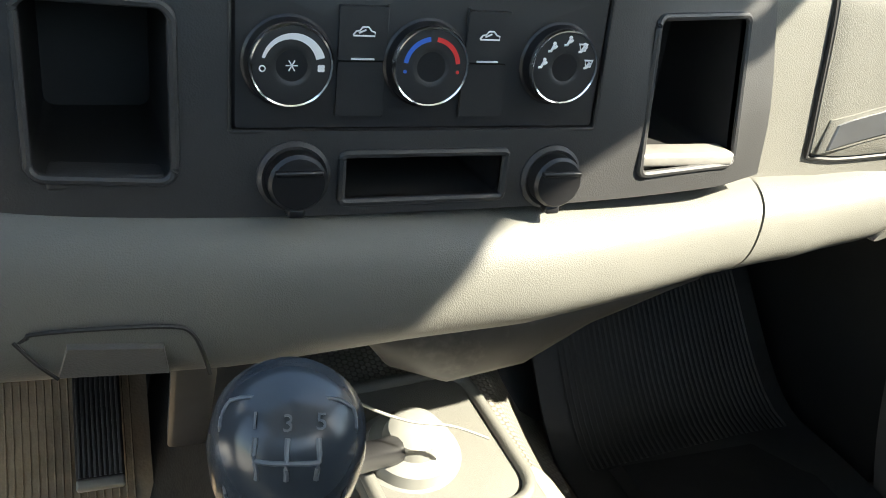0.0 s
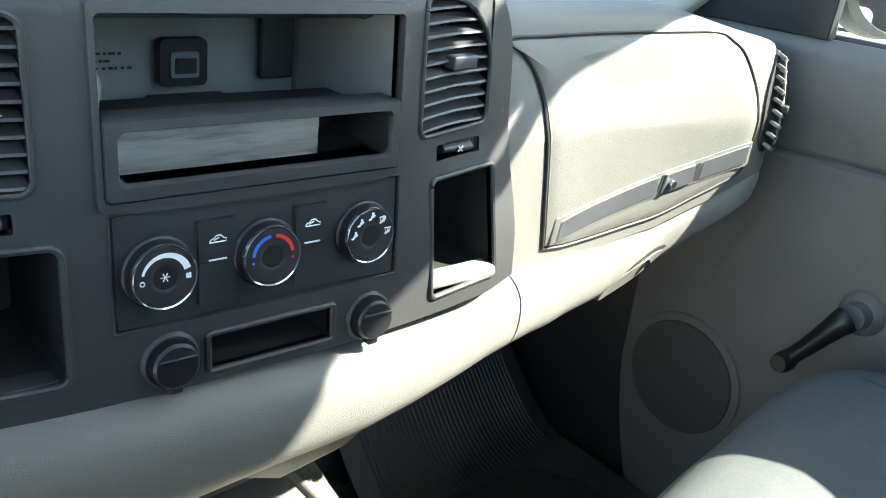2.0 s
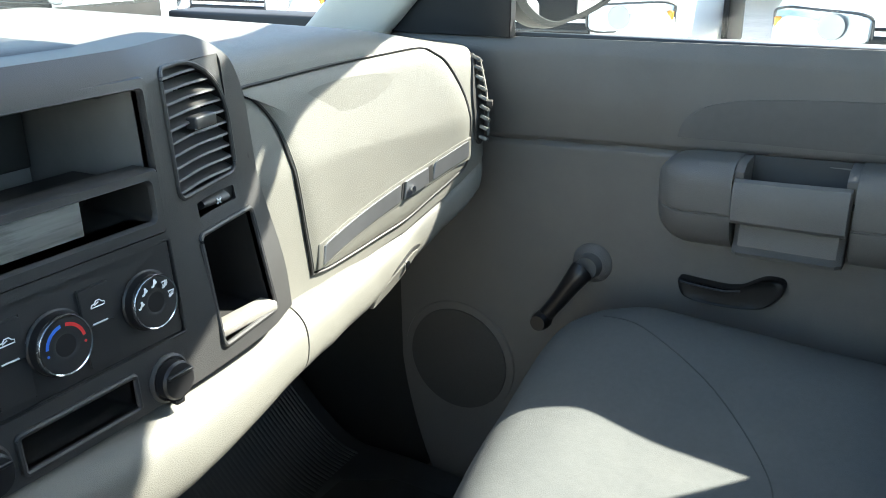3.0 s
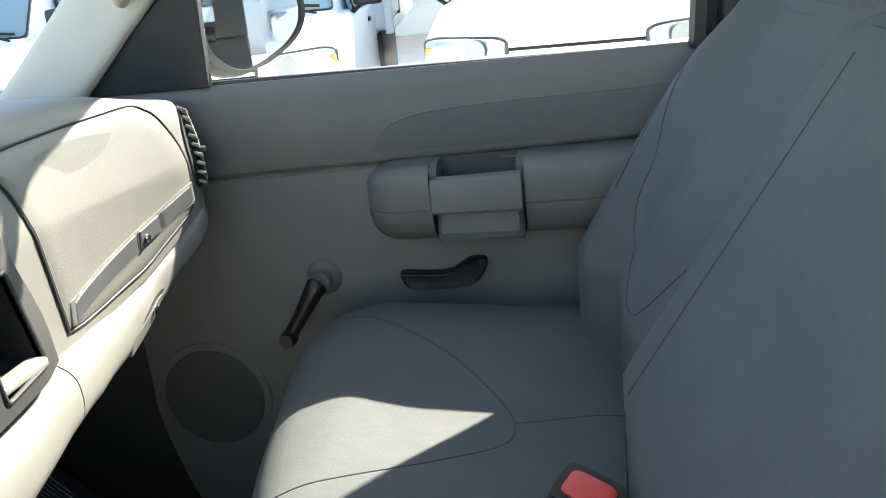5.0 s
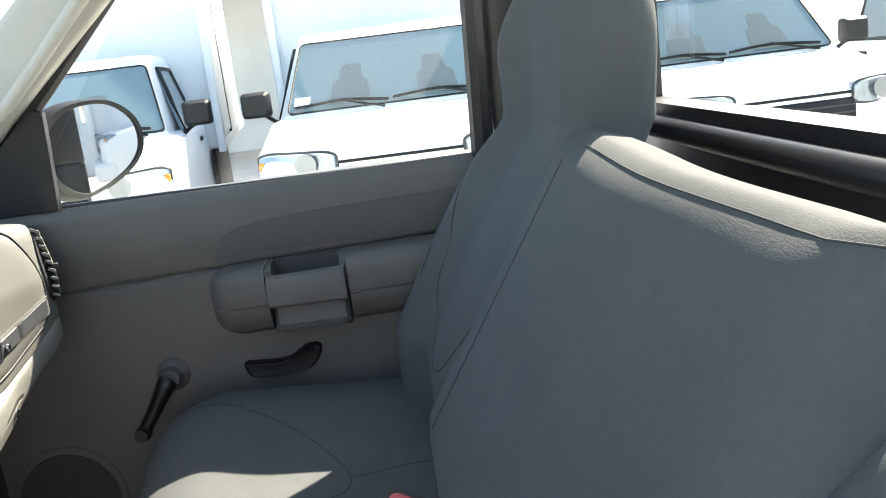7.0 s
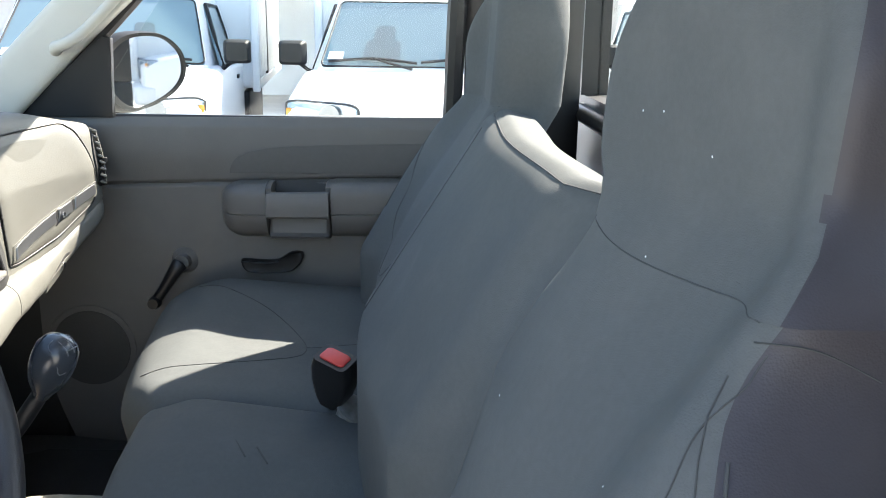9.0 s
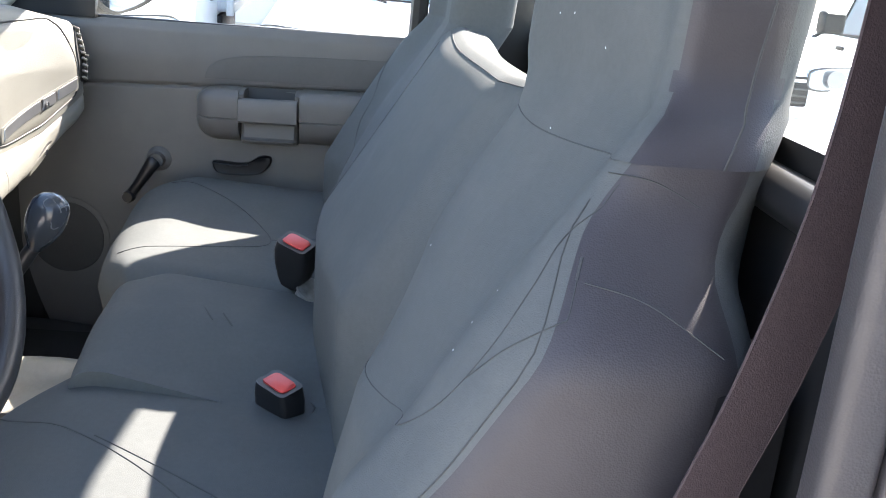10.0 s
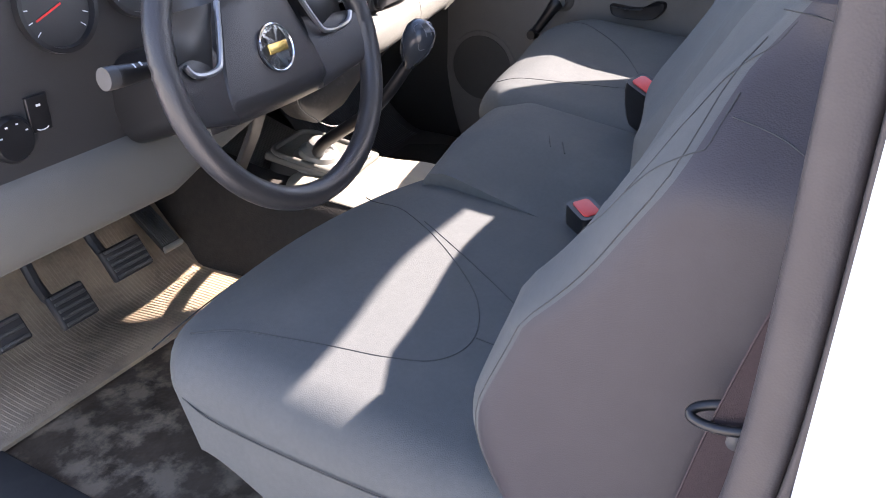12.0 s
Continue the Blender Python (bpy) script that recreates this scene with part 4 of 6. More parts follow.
part("airbag_cover", solid(hub, 20, 16, lambda u, v: hub(u, v) + (SW.to_3x3() @ Vector((0, 0, -0.045)))), LEATHER, wheel, "smooth charcoal airbag cover")
for s in (-1, 1):
    rings = []
    for k in range(7):
        t = k / 6
        x = s * mix(0.088, 0.183, t)
        h = mix(0.050, 0.034, t)
        y = mix(-0.018, -0.014, t)
        z = mix(-0.03, -0.004, t)
        rings.append([SW @ Vector((x, y + a * h, z + b * 0.012)) for a, b in rounded(-1, 1, -1, 1, 0.35, 3)])
    part("spoke", loft(rings), LEATHER, wheel)
    b = part("switch_pad", solid(lambda u, v, s=s: SW @ Vector((s * mix(mix(0.108, 0.074, v), 0.165, u), mix(0.006, 0.080, v), -0.012 + 0.008 * math.sin(math.pi * u) * math.sin(math.pi * v))), 8, 8,
                                 lambda u, v, s=s: SW @ Vector((s * mix(mix(0.108, 0.074, v), 0.165, u), mix(0.006, 0.080, v), -0.026))), BLACK, wheel, "glossy black spoke switch pad")
    part("spoke_trim", tube(smooth_path([SW @ Vector((s * 0.070, 0.080, -0.006)), SW @ Vector((s * 0.096, 0.020, -0.004)), SW @ Vector((s * 0.112, 0.004, -0.002)), SW @ Vector((s * 0.150, 0.006, 0.004)), SW @ Vector((s * 0.163, 0.020, 0.005))], 5), 0.004, 8), SILVER, b, "satin silver spoke edge")
bm_ = Matrix(SW) @ Matrix.Translation((0, 0.006, 0.002))
badge = part("badge", lathe([(0.031, -0.012), (0.031, -0.004), (0.029, -0.002), (0.001, -0.002)], bm_), RUBBER, wheel, "round black badge with a plain gold bar")
part("badge_ring", lathe([(0.031, -0.006), (0.032, -0.002), (0.030, -0.0005), (0.0285, -0.002)], bm_), CHROME, badge)
part("badge_bar", box(-0.0185, 0.0185, -0.0068, 0.0068, -0.002, 0.0008, 0.0015, bm_), GOLD, badge)
col = thing("steering_column", "black plastic steering column shroud with stalk", "steering column", at=SWC)
part("shroud", loft([[SW @ Vector((a * mix(0.055, 0.075, k / 6), b * mix(0.055, 0.065, k / 6) - 0.01, mix(-0.06, -0.26, k / 6))) for a, b in rounded(-1, 1, -1, 1, 0.5, 5)] for k in range(7)]), BLACK, col)
part("column", tube([SW @ Vector((0, 0, -0.2)), SW @ Vector((0, -0.05, -0.55))], 0.035, 16), CAVITY, col)
st = part("stalk", tube([Vector((-0.52, -0.140, 0.622)), Vector((-0.585, -0.136, 0.625)), Vector((-0.645, -0.132, 0.629)), Vector((-0.660, -0.131, 0.630))], lambda t: 0.007 + 0.006 * ease(0.3, 0.6, t), 16), BLACK, col, "black indicator stalk")
part("stalk_end", tube([Vector((-0.659, -0.131, 0.630)), Vector((-0.674, -0.130, 0.631))], 0.0138, 18), BLADE, st, "grey stalk end cap")
for k in range(3):
    part("mark", box(-0.0012, 0.0012, -0.0030, 0.0030, 0.0, 0.0006, 0, Matrix.Translation((-0.625 - 0.010 * k, -0.1385, 0.6385)) @ pose(0, 0, 0, 40)), WHITE, st, smooth=False)

# pedals
def pedal(name, label, c, w, h, tilt, arm_top):
    p = thing(name, label, "pedal", "pedals", at=c)
    m = Matrix.Translation(c) @ pose(0, 0, 0, tilt, 0, 0)
    part("pad", box(-w / 2, w / 2, -0.008, 0.008, -h / 2, h / 2, 0.005, m), RUBBER, p)
    n = max(3, int(h / 0.012))
    for k in range(n):
        z = mix(-h / 2 + 0.006, h / 2 - 0.006, k / (n - 1))
        part("rib", box(-w / 2 + 0.005, w / 2 - 0.005, -0.0115, -0.007, z - 0.0028, z + 0.0028, 0.001, m), MAT, p)
    part("arm", tube(smooth_path([m @ Vector((0, 0.006, h * 0.2)), m @ Vector((0, 0.06, h)), arm_top], 5), 0.010, 8), CAVITY, p)


def vpedal(c, w, h, tilt):
    p = thing("accelerator_pedal", "long black ribbed accelerator pedal with a worn bright edge", "pedal", "pedals", at=c)
    m = Matrix.Translation(c) @ pose(0, 0, 0, tilt, 0, 0)
    part("pad", box(-w / 2, w / 2, -0.006, 0.006, -h / 2, h / 2, 0.004, m), RUBBER, p)
    for k in range(9):
        x = mix(-w / 2 + 0.004, w / 2 - 0.004, k / 8)
        part("rib", box(x - 0.0014, x + 0.0014, -0.009, -0.005, -h / 2 + 0.012, h / 2 - 0.004, 0.0006, m), BLADE, p)
    part("edge", box(-w / 2, w / 2, -0.011, 0.004, -h / 2 - 0.002, -h / 2 + 0.010, 0.003, m), TRANSLUCENT, p, "worn pale lower edge")
    part("arm", tube(smooth_path([m @ Vector((0, 0.004, h * 0.3)), m @ Vector((0.0, 0.10, h * 0.9)), Vector((c[0], 0.52, 0.45))], 5), 0.009, 8), CAVITY, p)


vpedal((-0.195, 0.395, 0.105), 0.050, 0.135, -52)
pedal("brake_pedal", "black ribbed rubber brake pedal", (-0.43, 0.20, 0.19), 0.085, 0.060, -35, (-0.43, 0.42, 0.48))
pedal("clutch_pedal", "black ribbed rubber clutch pedal", (-0.56, 0.19, 0.165), 0.070, 0.062, -35, (-0.55, 0.42, 0.48))
pedal("parking_brake_pedal", "small black parking brake pedal", (-0.69, 0.17, 0.19), 0.060, 0.045, -35, (-0.70, 0.42, 0.48))
part("bracket", loft([[Vector((-0.115 + a * 0.018, y, z + b * 0.012)) for a, b in rounded(-1, 1, -1, 1, 0.3, 2)] for y, z in ((0.10, 0.47), (0.16, 0.33), (0.22, 0.22))]), BLADE, dash, "grey metal dash bracket")

# gear lever
gear = thing("gear_lever", "tall gear lever with a glossy dark blue-grey ball knob", "gear lever", at=(0.10, 0.18, 0.20))
K = Vector((-0.123, -0.218, 0.566))
tip = Vector((-0.06, -0.40, 0.9)).normalized()
mk = Matrix.Translation(K) @ tip.to_track_quat("Z", "Y").to_matrix().to_4x4()
KNOB = material("glossy blue-grey knob", (0.028, 0.034, 0.042), 0.22, grain=0.15, scale=40)
kn = part("knob", lathe([(0.010, -0.052), (0.013, -0.044), (0.021, -0.030), (0.0255, -0.012), (0.0262, 0.004), (0.0245, 0.018), (0.019, 0.0275), (0.010, 0.0325), (0.0005, 0.034)], mk, 40), KNOB, gear)
# shift pattern in relief on the face that looks to the rear
face = look(K, K + Vector((0.05, 0.225, -0.20)))


def on_knob(a, b):
    """The point of the knob's skin behind (a, b) as seen from the driver's shoulder."""
    inv = mk.inverted()
    p, d = inv @ (face @ Vector((a, b + 0.002, 0.07))), inv.to_3x3() @ (face.to_3x3() @ Vector((0, 0, -1)))
    k = Vector((1 / 0.0262, 1 / 0.0262, 1 / 0.034))
    p, d = Vector((p.x * k.x, p.y * k.y, p.z * k.z)), Vector((d.x * k.x, d.y * k.y, d.z * k.z))
    aa, bb, c_ = d.dot(d), p.dot(d), p.dot(p) - 1.0
    t = (-bb - math.sqrt(max(0.0, bb * bb - aa * c_))) / aa
    q = p + d * t
    x, y, z = q.x / k.x, q.y / k.y, q.z / k.z
    r = float(np.interp(z, (-0.030, -0.012, 0.004, 0.018, 0.0275, 0.0325), (0.021, 0.0255, 0.0262, 0.0245, 0.019, 0.010))) / max(1e-4, math.hypot(x, y))
    return mk @ Vector((x * r, y * r, z))


# Paler than the knob so that the pattern stands out.
GROOVE = material("pale knob relief", (0.075, 0.085, 0.097), 0.32)
for a0, b0, a1, b1 in ((-0.008, -0.004, 0.008, -0.004), (-0.008, -0.010, -0.008, 0.002), (0.0, -0.010, 0.0, 0.002), (0.008, -0.010, 0.008, 0.002)):
    part("pattern_line", tube([on_knob(mix(a0, a1, k / 6), mix(b0, b1, k / 6)) for k in range(7)], 0.0009, 6), GROOVE, kn)
part("pattern_frame", tube([on_knob(x, z) for x, z in rounded(-0.0185, 0.0185, -0.024, 0.0125, 0.008, 6)], 0.0008, 6, closed=True), GROOVE, kn)
for txt, a in (("1", -0.0085), ("3", 0.0), ("5", 0.0085)):
    f = bpy.data.curves.new("digit", "FONT")
    f.body, f.size, f.align_x, f.extrude = txt, 0.0075, "CENTER", 0.0006
    me_ob = bpy.data.objects.new("digit", f)
    me = bpy.data.meshes.new_from_object(me_ob)
    me.materials.append(GROOVE)
    d_ = new("digit", me)
    me.transform(Matrix.Translation(on_knob(a, 0.0042)) @ face.to_3x3().to_4x4())
    d_.parent = kn
part("shaft", tube(smooth_path([mk @ Vector((0, 0, -0.045)), (-0.105, -0.12, 0.43), (-0.02, 0.06, 0.30), (0.08, 0.16, 0.22)], 8), lambda t: 0.010 + 0.004 * t, 14), BLACK, gear)
part("boot", lathe([(0.060, 0.0), (0.058, 0.012), (0.045, 0.022), (0.042, 0.034), (0.030, 0.042), (0.026, 0.055), (0.015, 0.062)], Matrix.Translation((0.085, 0.165, 0.193)) @ pose(0, 0, 0, 12)), TRANSLUCENT, gear, "milky plastic lever boot")
part("base_plate", box(-0.085, 0.085, -0.10, 0.10, -0.008, 0.010, 0.008, Matrix.Translation((0.11, 0.17, 0.200)) @ pose(0, 0, 0, 8, 0, 6)), PAD, gear, "pale beige lever base plate")
part("base_skirt", loft([[Matrix.Translation((0.11, 0.17, 0.190)) @ pose(0, 0, 0, 8, 0, 6) @ Vector((x * k, z * k, h)) for x, z in rounded(-0.080, 0.080, -0.095, 0.095, 0.03, 5)] for k, h in ((1.06, -0.05), (1.0, 0.004))]), CAVITY, gear, "dark skirt under the plate")
part("base_rim", tube([Matrix.Translation((0.11, 0.17, 0.211)) @ pose(0, 0, 0, 8, 0, 6) @ Vector((x, z, 0)) for x, z in rounded(-0.075, 0.075, -0.09, 0.09, 0.03, 5)], 0.007, 10, closed=True), PAD, gear)
tagged(part("loose_wire", tube(smooth_path([(-0.055, 0.10, 0.44), (-0.045, 0.10, 0.375), (0.006, 0.10, 0.330), (0.052, 0.10, 0.303), (0.095, 0.10, 0.290), (0.133, 0.10, 0.270)], 6), 0.0014, 6), TRANSLUCENT), "thin pale wire hanging under the dash", "wire")
# mats
def ribbed_mat(x0, x1, y0, y1, lift):
    def f(u, v):
        x, y = mix(x0, x1, u), mix(y0, y1, v)
        rise = 0.24 * ease(0.30, 0.62, y)
        return Vector((x, y, 0.012 + lift + rise + 0.012 * math.sin(9 * x + 5 * y) * ease(0.1, 0.4, v)))
    return solid(f, 20, 30, lambda u, v: f(u, v) + Vector((0, 0, -0.008)))


pm = thing("floor_mat", "dark ribbed rubber mat in the passenger footwell", "mat", at=(0.55, 0.2, 0.01))
part("sheet", ribbed_mat(0.37, 0.765, -0.05, 0.62, 0.004), MAT, pm)
for k in range(38):
    x = mix(0.41, 0.73, k / 37)
    part("rib", tube([(x, y, 0.017 + 0.24 * ease(0.30, 0.62, y) + 0.012 * math.sin(9 * x + 5 * y) * ease(0.1, 0.4, (y + 0.05) / 0.67)) for y in (0.30 + 0.03 * j for j in range(11))], 0.0022, 4), MAT, pm)
part("heel_pad", solid(lambda u, v: Vector((mix(0.44, 0.70, u), mix(-0.02, 0.28, v), 0.026)), 4, 4, lambda u, v: Vector((mix(0.43, 0.71, u), mix(-0.03, 0.29, v), 0.012))), RUBBER, pm)
dm_ = thing("floor_mat", "worn tan ribbed floor mat with dirt in the driver's footwell", "mat", at=(-0.45, 0.2, 0.01))
part("sheet", ribbed_mat(-0.76, -0.14, 0.165, 0.62, 0.0), TAN, dm_)
for k in range(70):
    x = mix(-0.73, -0.16, k / 69)
    part("rib", tube([(x, y, 0.0125 + 0.24 * ease(0.30, 0.62, y) + 0.012 * math.sin(9 * x + 5 * y) * ease(0.1, 0.4, (y - 0.165) / 0.455)) for y in (0.19 + 0.03 * j for j in range(14))], 0.0012, 4), TAN, dm_)

# ---- passenger door ----
door = thing("door_passenger", "closed grey passenger door with armrest, window crank and black pull", "door", kind="structure")
DX = 0.775


def door_x(y, z):
    x = DX + 0.012
    x -= 0.013 * ease(0.600, 0.70, z)                      # upper roll
    x += 0.014 * ease(0.745, 0.785, z)
    x -= 0.010 * ease(0.25, 0.05, z)
    g = (z - 0.62 + 0.03 * (y - 0.0) * 1.2)
    x += 0.008 * math.exp(-(g / 0.004) ** 2)                # crease under the upper roll
    return x


def door_panel(u, v):
    z = mix(-0.01, 0.764 + 0.010 * u, v)
    y = mix(0.233 - 0.30 * max(0.0, 0.225 - z) ** 1.35 / 0.225 ** 0.35, -0.76, u)
    return Vector((door_x(y, z), y, z))


part("panel", solid(door_panel, 40, 220, lambda u, v: door_panel(u, v) + Vector((0.06, 0, 0))), DOOR, door)


def on_door(y, z, out=0.0):
    return Vector((door_x(y, z) - out, y, z))


# softer insert above the armrest
ins = [(-0.214, 0.648), (-0.217, 0.662), (-0.226, 0.677), (-0.242, 0.689), (-0.268, 0.698), (-0.30, 0.704), (-0.36, 0.709), (-0.45, 0.713), (-0.60, 0.717), (-0.745, 0.720), (-0.745, 0.652), (-0.60, 0.651), (-0.45, 0.650), (-0.32, 0.649)]
ins = [(p.x, p.z) for p in smooth_path([(y, 0, z) for y, z in ins], 3)]
part("insert", plate(ins, on_door, 0.0025, 0.004), DOORCLOTH, door, "grey cloth covered upper insert")


# armrest: two rounded ends, and between them a grab bar over a moulded recess
def arm_section(y, e, top, bot, lower=True):
    """A section of the armrest, e: how far it stands out from the door."""
    x0 = door_x(y, (top + bot) / 2) + 0.004
    mid = mix(bot, top, 0.46)
    out = []
    for k in range(9):
        a = -math.pi / 2 + math.pi / 2 * k / 8
        out.append((0.93 * max(0.0, math.cos(a)) ** 0.75, mix(mid - 0.002, bot, max(0.0, -math.sin(a)) ** 1.4)))
    out += [(0.905, mid - 0.0006), (0.905, mid + 0.0006), (0.955, mid + 0.003), (0.985, mix(mid, top, 0.28)), (1.0, mix(mid, top, 0.52))]
    for k in range(7):
        a = math.pi / 2 * k / 6
        out.append((0.62 + 0.375 * math.cos(a), mix(mix(mid, top, 0.62), top, math.sin(a))))
    out.append((0.0, top + 0.002))
    return [Vector((x0 - e * q, y, z)) for q, z in out]


def arm_top(y):
    return float(np.interp(y, (-0.74, -0.45, -0.30, -0.20), (0.642, 0.637, 0.633, 0.630)))


def arm_rows(ys, tip):
    rows = []
    for y in ys:
        d = min(1.0, max(0.0, (tip - y) / 0.052))
        r = math.sqrt(max(0.0, 1 - (1 - d) ** 2))
        top, bot = arm_top(y) - 0.030 * (1 - r), 0.508 + 0.014 * (-y - 0.2) + 0.040 * (1 - r)
        rows.append(arm_section(y, 0.008 + 0.062 * r ** 0.8, top, bot))
    return rows


arm = part("armrest", loft(arm_rows([-0.197 - 0.0005 - 0.103 * (k / 20) ** 1.6 for k in range(21)], -0.197)), DOOR, door, "rounded moulded armrest")
part("armrest_rear", loft(arm_rows([-0.440 - 0.30 * k / 12 for k in range(13)], -0.30)), DOOR, door)


def bar_section(y, inset=0.0):
    """The grab bar's section, flush with the ends; its top is open behind."""
    t = arm_top(y)
    x0 = DX + 0.006 - 0.067 + inset
    return [Vector((x0 + dx, y, z)) for dx, z in ((0.006, 0.561), (0.001, 0.566), (0.0, 0.585), (0.001, t - 0.030), (0.006, t - 0.020), (0.014, t - 0.017), (0.022, t - 0.020), (0.024, t - 0.030), (0.024, 0.566), (0.018, 0.561))]


part("grab_bar", loft([bar_section(y, i) for y, i in ((-0.3018, 0.003), (-0.3035, 0.0), (-0.35, -0.001), (-0.40, -0.001), (-0.4345, 0.0), (-0.4362, 0.003))]), DOOR, door, "grab bar of the armrest")
# Hollow coloured dark to stand in for the shade behind the bar.
part("grab_cup", loft([[Vector((x, y, z)) for x, z in ((DX - 0.032, 0.590), (DX - 0.032, 0.600), (DX + 0.004, 0.600), (DX + 0.012, arm_top(y)), (DX + 0.020, arm_top(y)), (DX + 0.020, 0.590))] for y in (-0.298, -0.37, -0.442)]), CAVITY, door, "hollow behind the grab bar with shade painted in")
for y0, y1 in ((-0.3005, -0.312), (-0.428, -0.4395)):
    part("grab_cheek", loft([[Vector((x, y, z)) for x, z in ((DX - 0.040, 0.600), (DX - 0.044, arm_top(y) - 0.010), (DX - 0.030, arm_top(y) - 0.001), (DX + 0.012, arm_top(y)), (DX + 0.012, 0.600))] for y in (y0, mix(y0, y1, 0.5), y1)]), DOOR, door)
part("grab_shelf", loft([[Vector((DX + 0.010 - e * i, y, z)) for e, z in ((0.0, 0.509), (0.040, 0.511), (0.052, 0.515), (0.055, 0.520), (0.046, 0.526), (0.040, 0.556), (0.0, 0.562))] for y, i in ((-0.304, 0.80), (-0.311, 0.98), (-0.318, 1.0), (-0.37, 1.0), (-0.420, 1.0), (-0.427, 0.98), (-0.434, 0.80))]), DOOR, door, "moulded recess under the grab bar")

# release lever: a flat black pull whose rear end rises
pull_shape = smooth_path([(-0.231, 0, 0.452), (-0.236, 0, 0.456), (-0.262, 0, 0.4545), (-0.295, 0, 0.4535), (-0.316, 0, 0.457), (-0.331, 0, 0.4665), (-0.344, 0, 0.4735), (-0.362, 0, 0.4745), (-0.370, 0, 0.469), (-0.368, 0, 0.455), (-0.356, 0, 0.439), (-0.338, 0, 0.4295), (-0.30, 0, 0.4250), (-0.262, 0, 0.4255), (-0.242, 0, 0.430), (-0.234, 0, 0.440), (-0.231, 0, 0.452)], 3)[:-1]
pull_c = Vector((-0.295, 0, 0.444))
lv = part("release_pull", loft([[on_door(mix(p.x, pull_c.x, k), mix(p.z, pull_c.z, k), o) for p in pull_shape] for k, o in ((0.0, -0.004), (0.0, 0.013), (0.03, 0.0175), (0.08, 0.019), (0.14, 0.0185), (0.22, 0.0165), (0.6, 0.0150), (0.92, 0.0150))]), MATTBLACK, door, "black door release pull")
part("pull_edge", tube(smooth_path([on_door(-0.236, 0.4525, 0.0185), on_door(-0.262, 0.4508, 0.0200), on_door(-0.295, 0.4500, 0.0200), on_door(-0.316, 0.4535, 0.0195)], 5), 0.0016, 8), BLACK, lv)
# window crank
ck = part("crank", tube(smooth_path([(0.754, -0.100, 0.447), (0.748, -0.094, 0.438), (0.745, -0.068, 0.397), (0.744, -0.048, 0.369)], 6), lambda t: 0.0175 - 0.006 * ease(0.1, 0.8, t), 16), BLACK, door, "black window crank")
part("crank_boss", lathe([(0.030, 0.0), (0.028, 0.006), (0.019, 0.012), (0.016, 0.028)], Matrix.Translation((DX + 0.012, -0.103, 0.449)) @ pose(0, 0, 0, 0, -90, 0)), DOOR, ck)
part("crank_knob", tube([(0.752, -0.046, 0.364), (0.744, -0.046, 0.364), (0.732, -0.0455, 0.364), (0.724, -0.045, 0.364)], lambda t: 0.0115 + 0.0035 * math.sin(math.pi * min(1, t * 1.1)), 18), BLACK, ck)
# speaker grille
sp = Vector((DX + 0.010, 0.122, 0.238))
ms = Matrix.Translation(sp) @ pose(0, 0, 0, 0, -90, 0)
part("speaker_ring", lathe([(0.104, -0.004), (0.101, 0.001), (0.096, 0.002), (0.090, 0.002), (0.089, 0.001)], ms, 48), DOOR, door)
part("speaker_grille", lathe([(0.090, 0.0), (0.088, 0.004), (0.05, 0.006), (0.001, 0.007)], ms, 48), material("dark speaker mesh", (0.050, 0.0465, 0.044), 0.75, grain=0.2, scale=300, bump=0.6, bscale=900), door, "dark speaker grille")
# window frame, sail panel, glass
wf = thing("window_passenger", "closed passenger side window with black rubber seals", "window", kind="structure")
gl = part("pane", solid(lambda u, v: (mix(0.795, 0.715, v), mix(mix(0.10, -0.69, u), mix(-0.40, -0.71, u), v), mix(0.76, 1.42, v)), 4, 4,
                        lambda u, v: (mix(0.799, 0.719, v), mix(mix(0.10, -0.69, u), mix(-0.40, -0.71, u), v), mix(0.76, 1.42, v))), CLEAR, wf)
gl.visible_shadow = False
part("belt_seal", box(0.786, 0.800, -0.70, 0.08, 0.762, 0.772, 0.003), BLACK, wf)
part("front_seal", tube(smooth_path([(0.785, 0.034, 0.765), (0.782, 0.038, 0.84), (0.778, 0.042, 0.93)], 5), 0.008, 8), BLACK, wf)
part("rear_seal", tube([(0.785, -0.695, 0.765), (0.712, -0.715, 1.43)], 0.020, 8), BLACK, wf)
part("top_seal", tube(smooth_path([(0.790, 0.215, 0.775), (0.780, 0.045, 0.93), (0.760, -0.150, 1.124), (0.745, -0.21, 1.180), (0.735, -0.255, 1.206), (0.724, -0.335, 1.216), (0.72, -0.40, 1.262), (0.72, -0.504, 1.335), (0.72, -0.62, 1.405), (0.715, -0.75, 1.43)], 6), 0.014, 8), BLACK, wf)
sail = [(0.030, 0.765), (0.26, 0.765), (0.20, 0.80), (0.03, 0.935), (0.015, 0.93)]
part("sail_panel", plate(sail, lambda y, z, o: Vector((0.778 - 0.12 * max(0, z - 0.77) - o, y, z)), 0.004, 0.012), BLACK, wf, "black triangular sail panel")
# mirror outside
mr = thing("door_mirror", "large dark grey door mirror with a black bezel", "mirror", at=(0.9, 0.05, 0.85))
shape = [(-p.x * 1.22, p.z) for p in smooth_path([(0.090, 0, -0.005), (0.078, 0, 0.042), (0.035, 0, 0.076), (-0.030, 0, 0.078), (-0.074, 0, 0.042), (-0.080, 0, -0.010), (-0.052, 0, -0.050), (0.005, 0, -0.080), (0.042, 0, -0.084), (0.076, 0, -0.055), (0.090, 0, -0.005)], 5)][:-1]
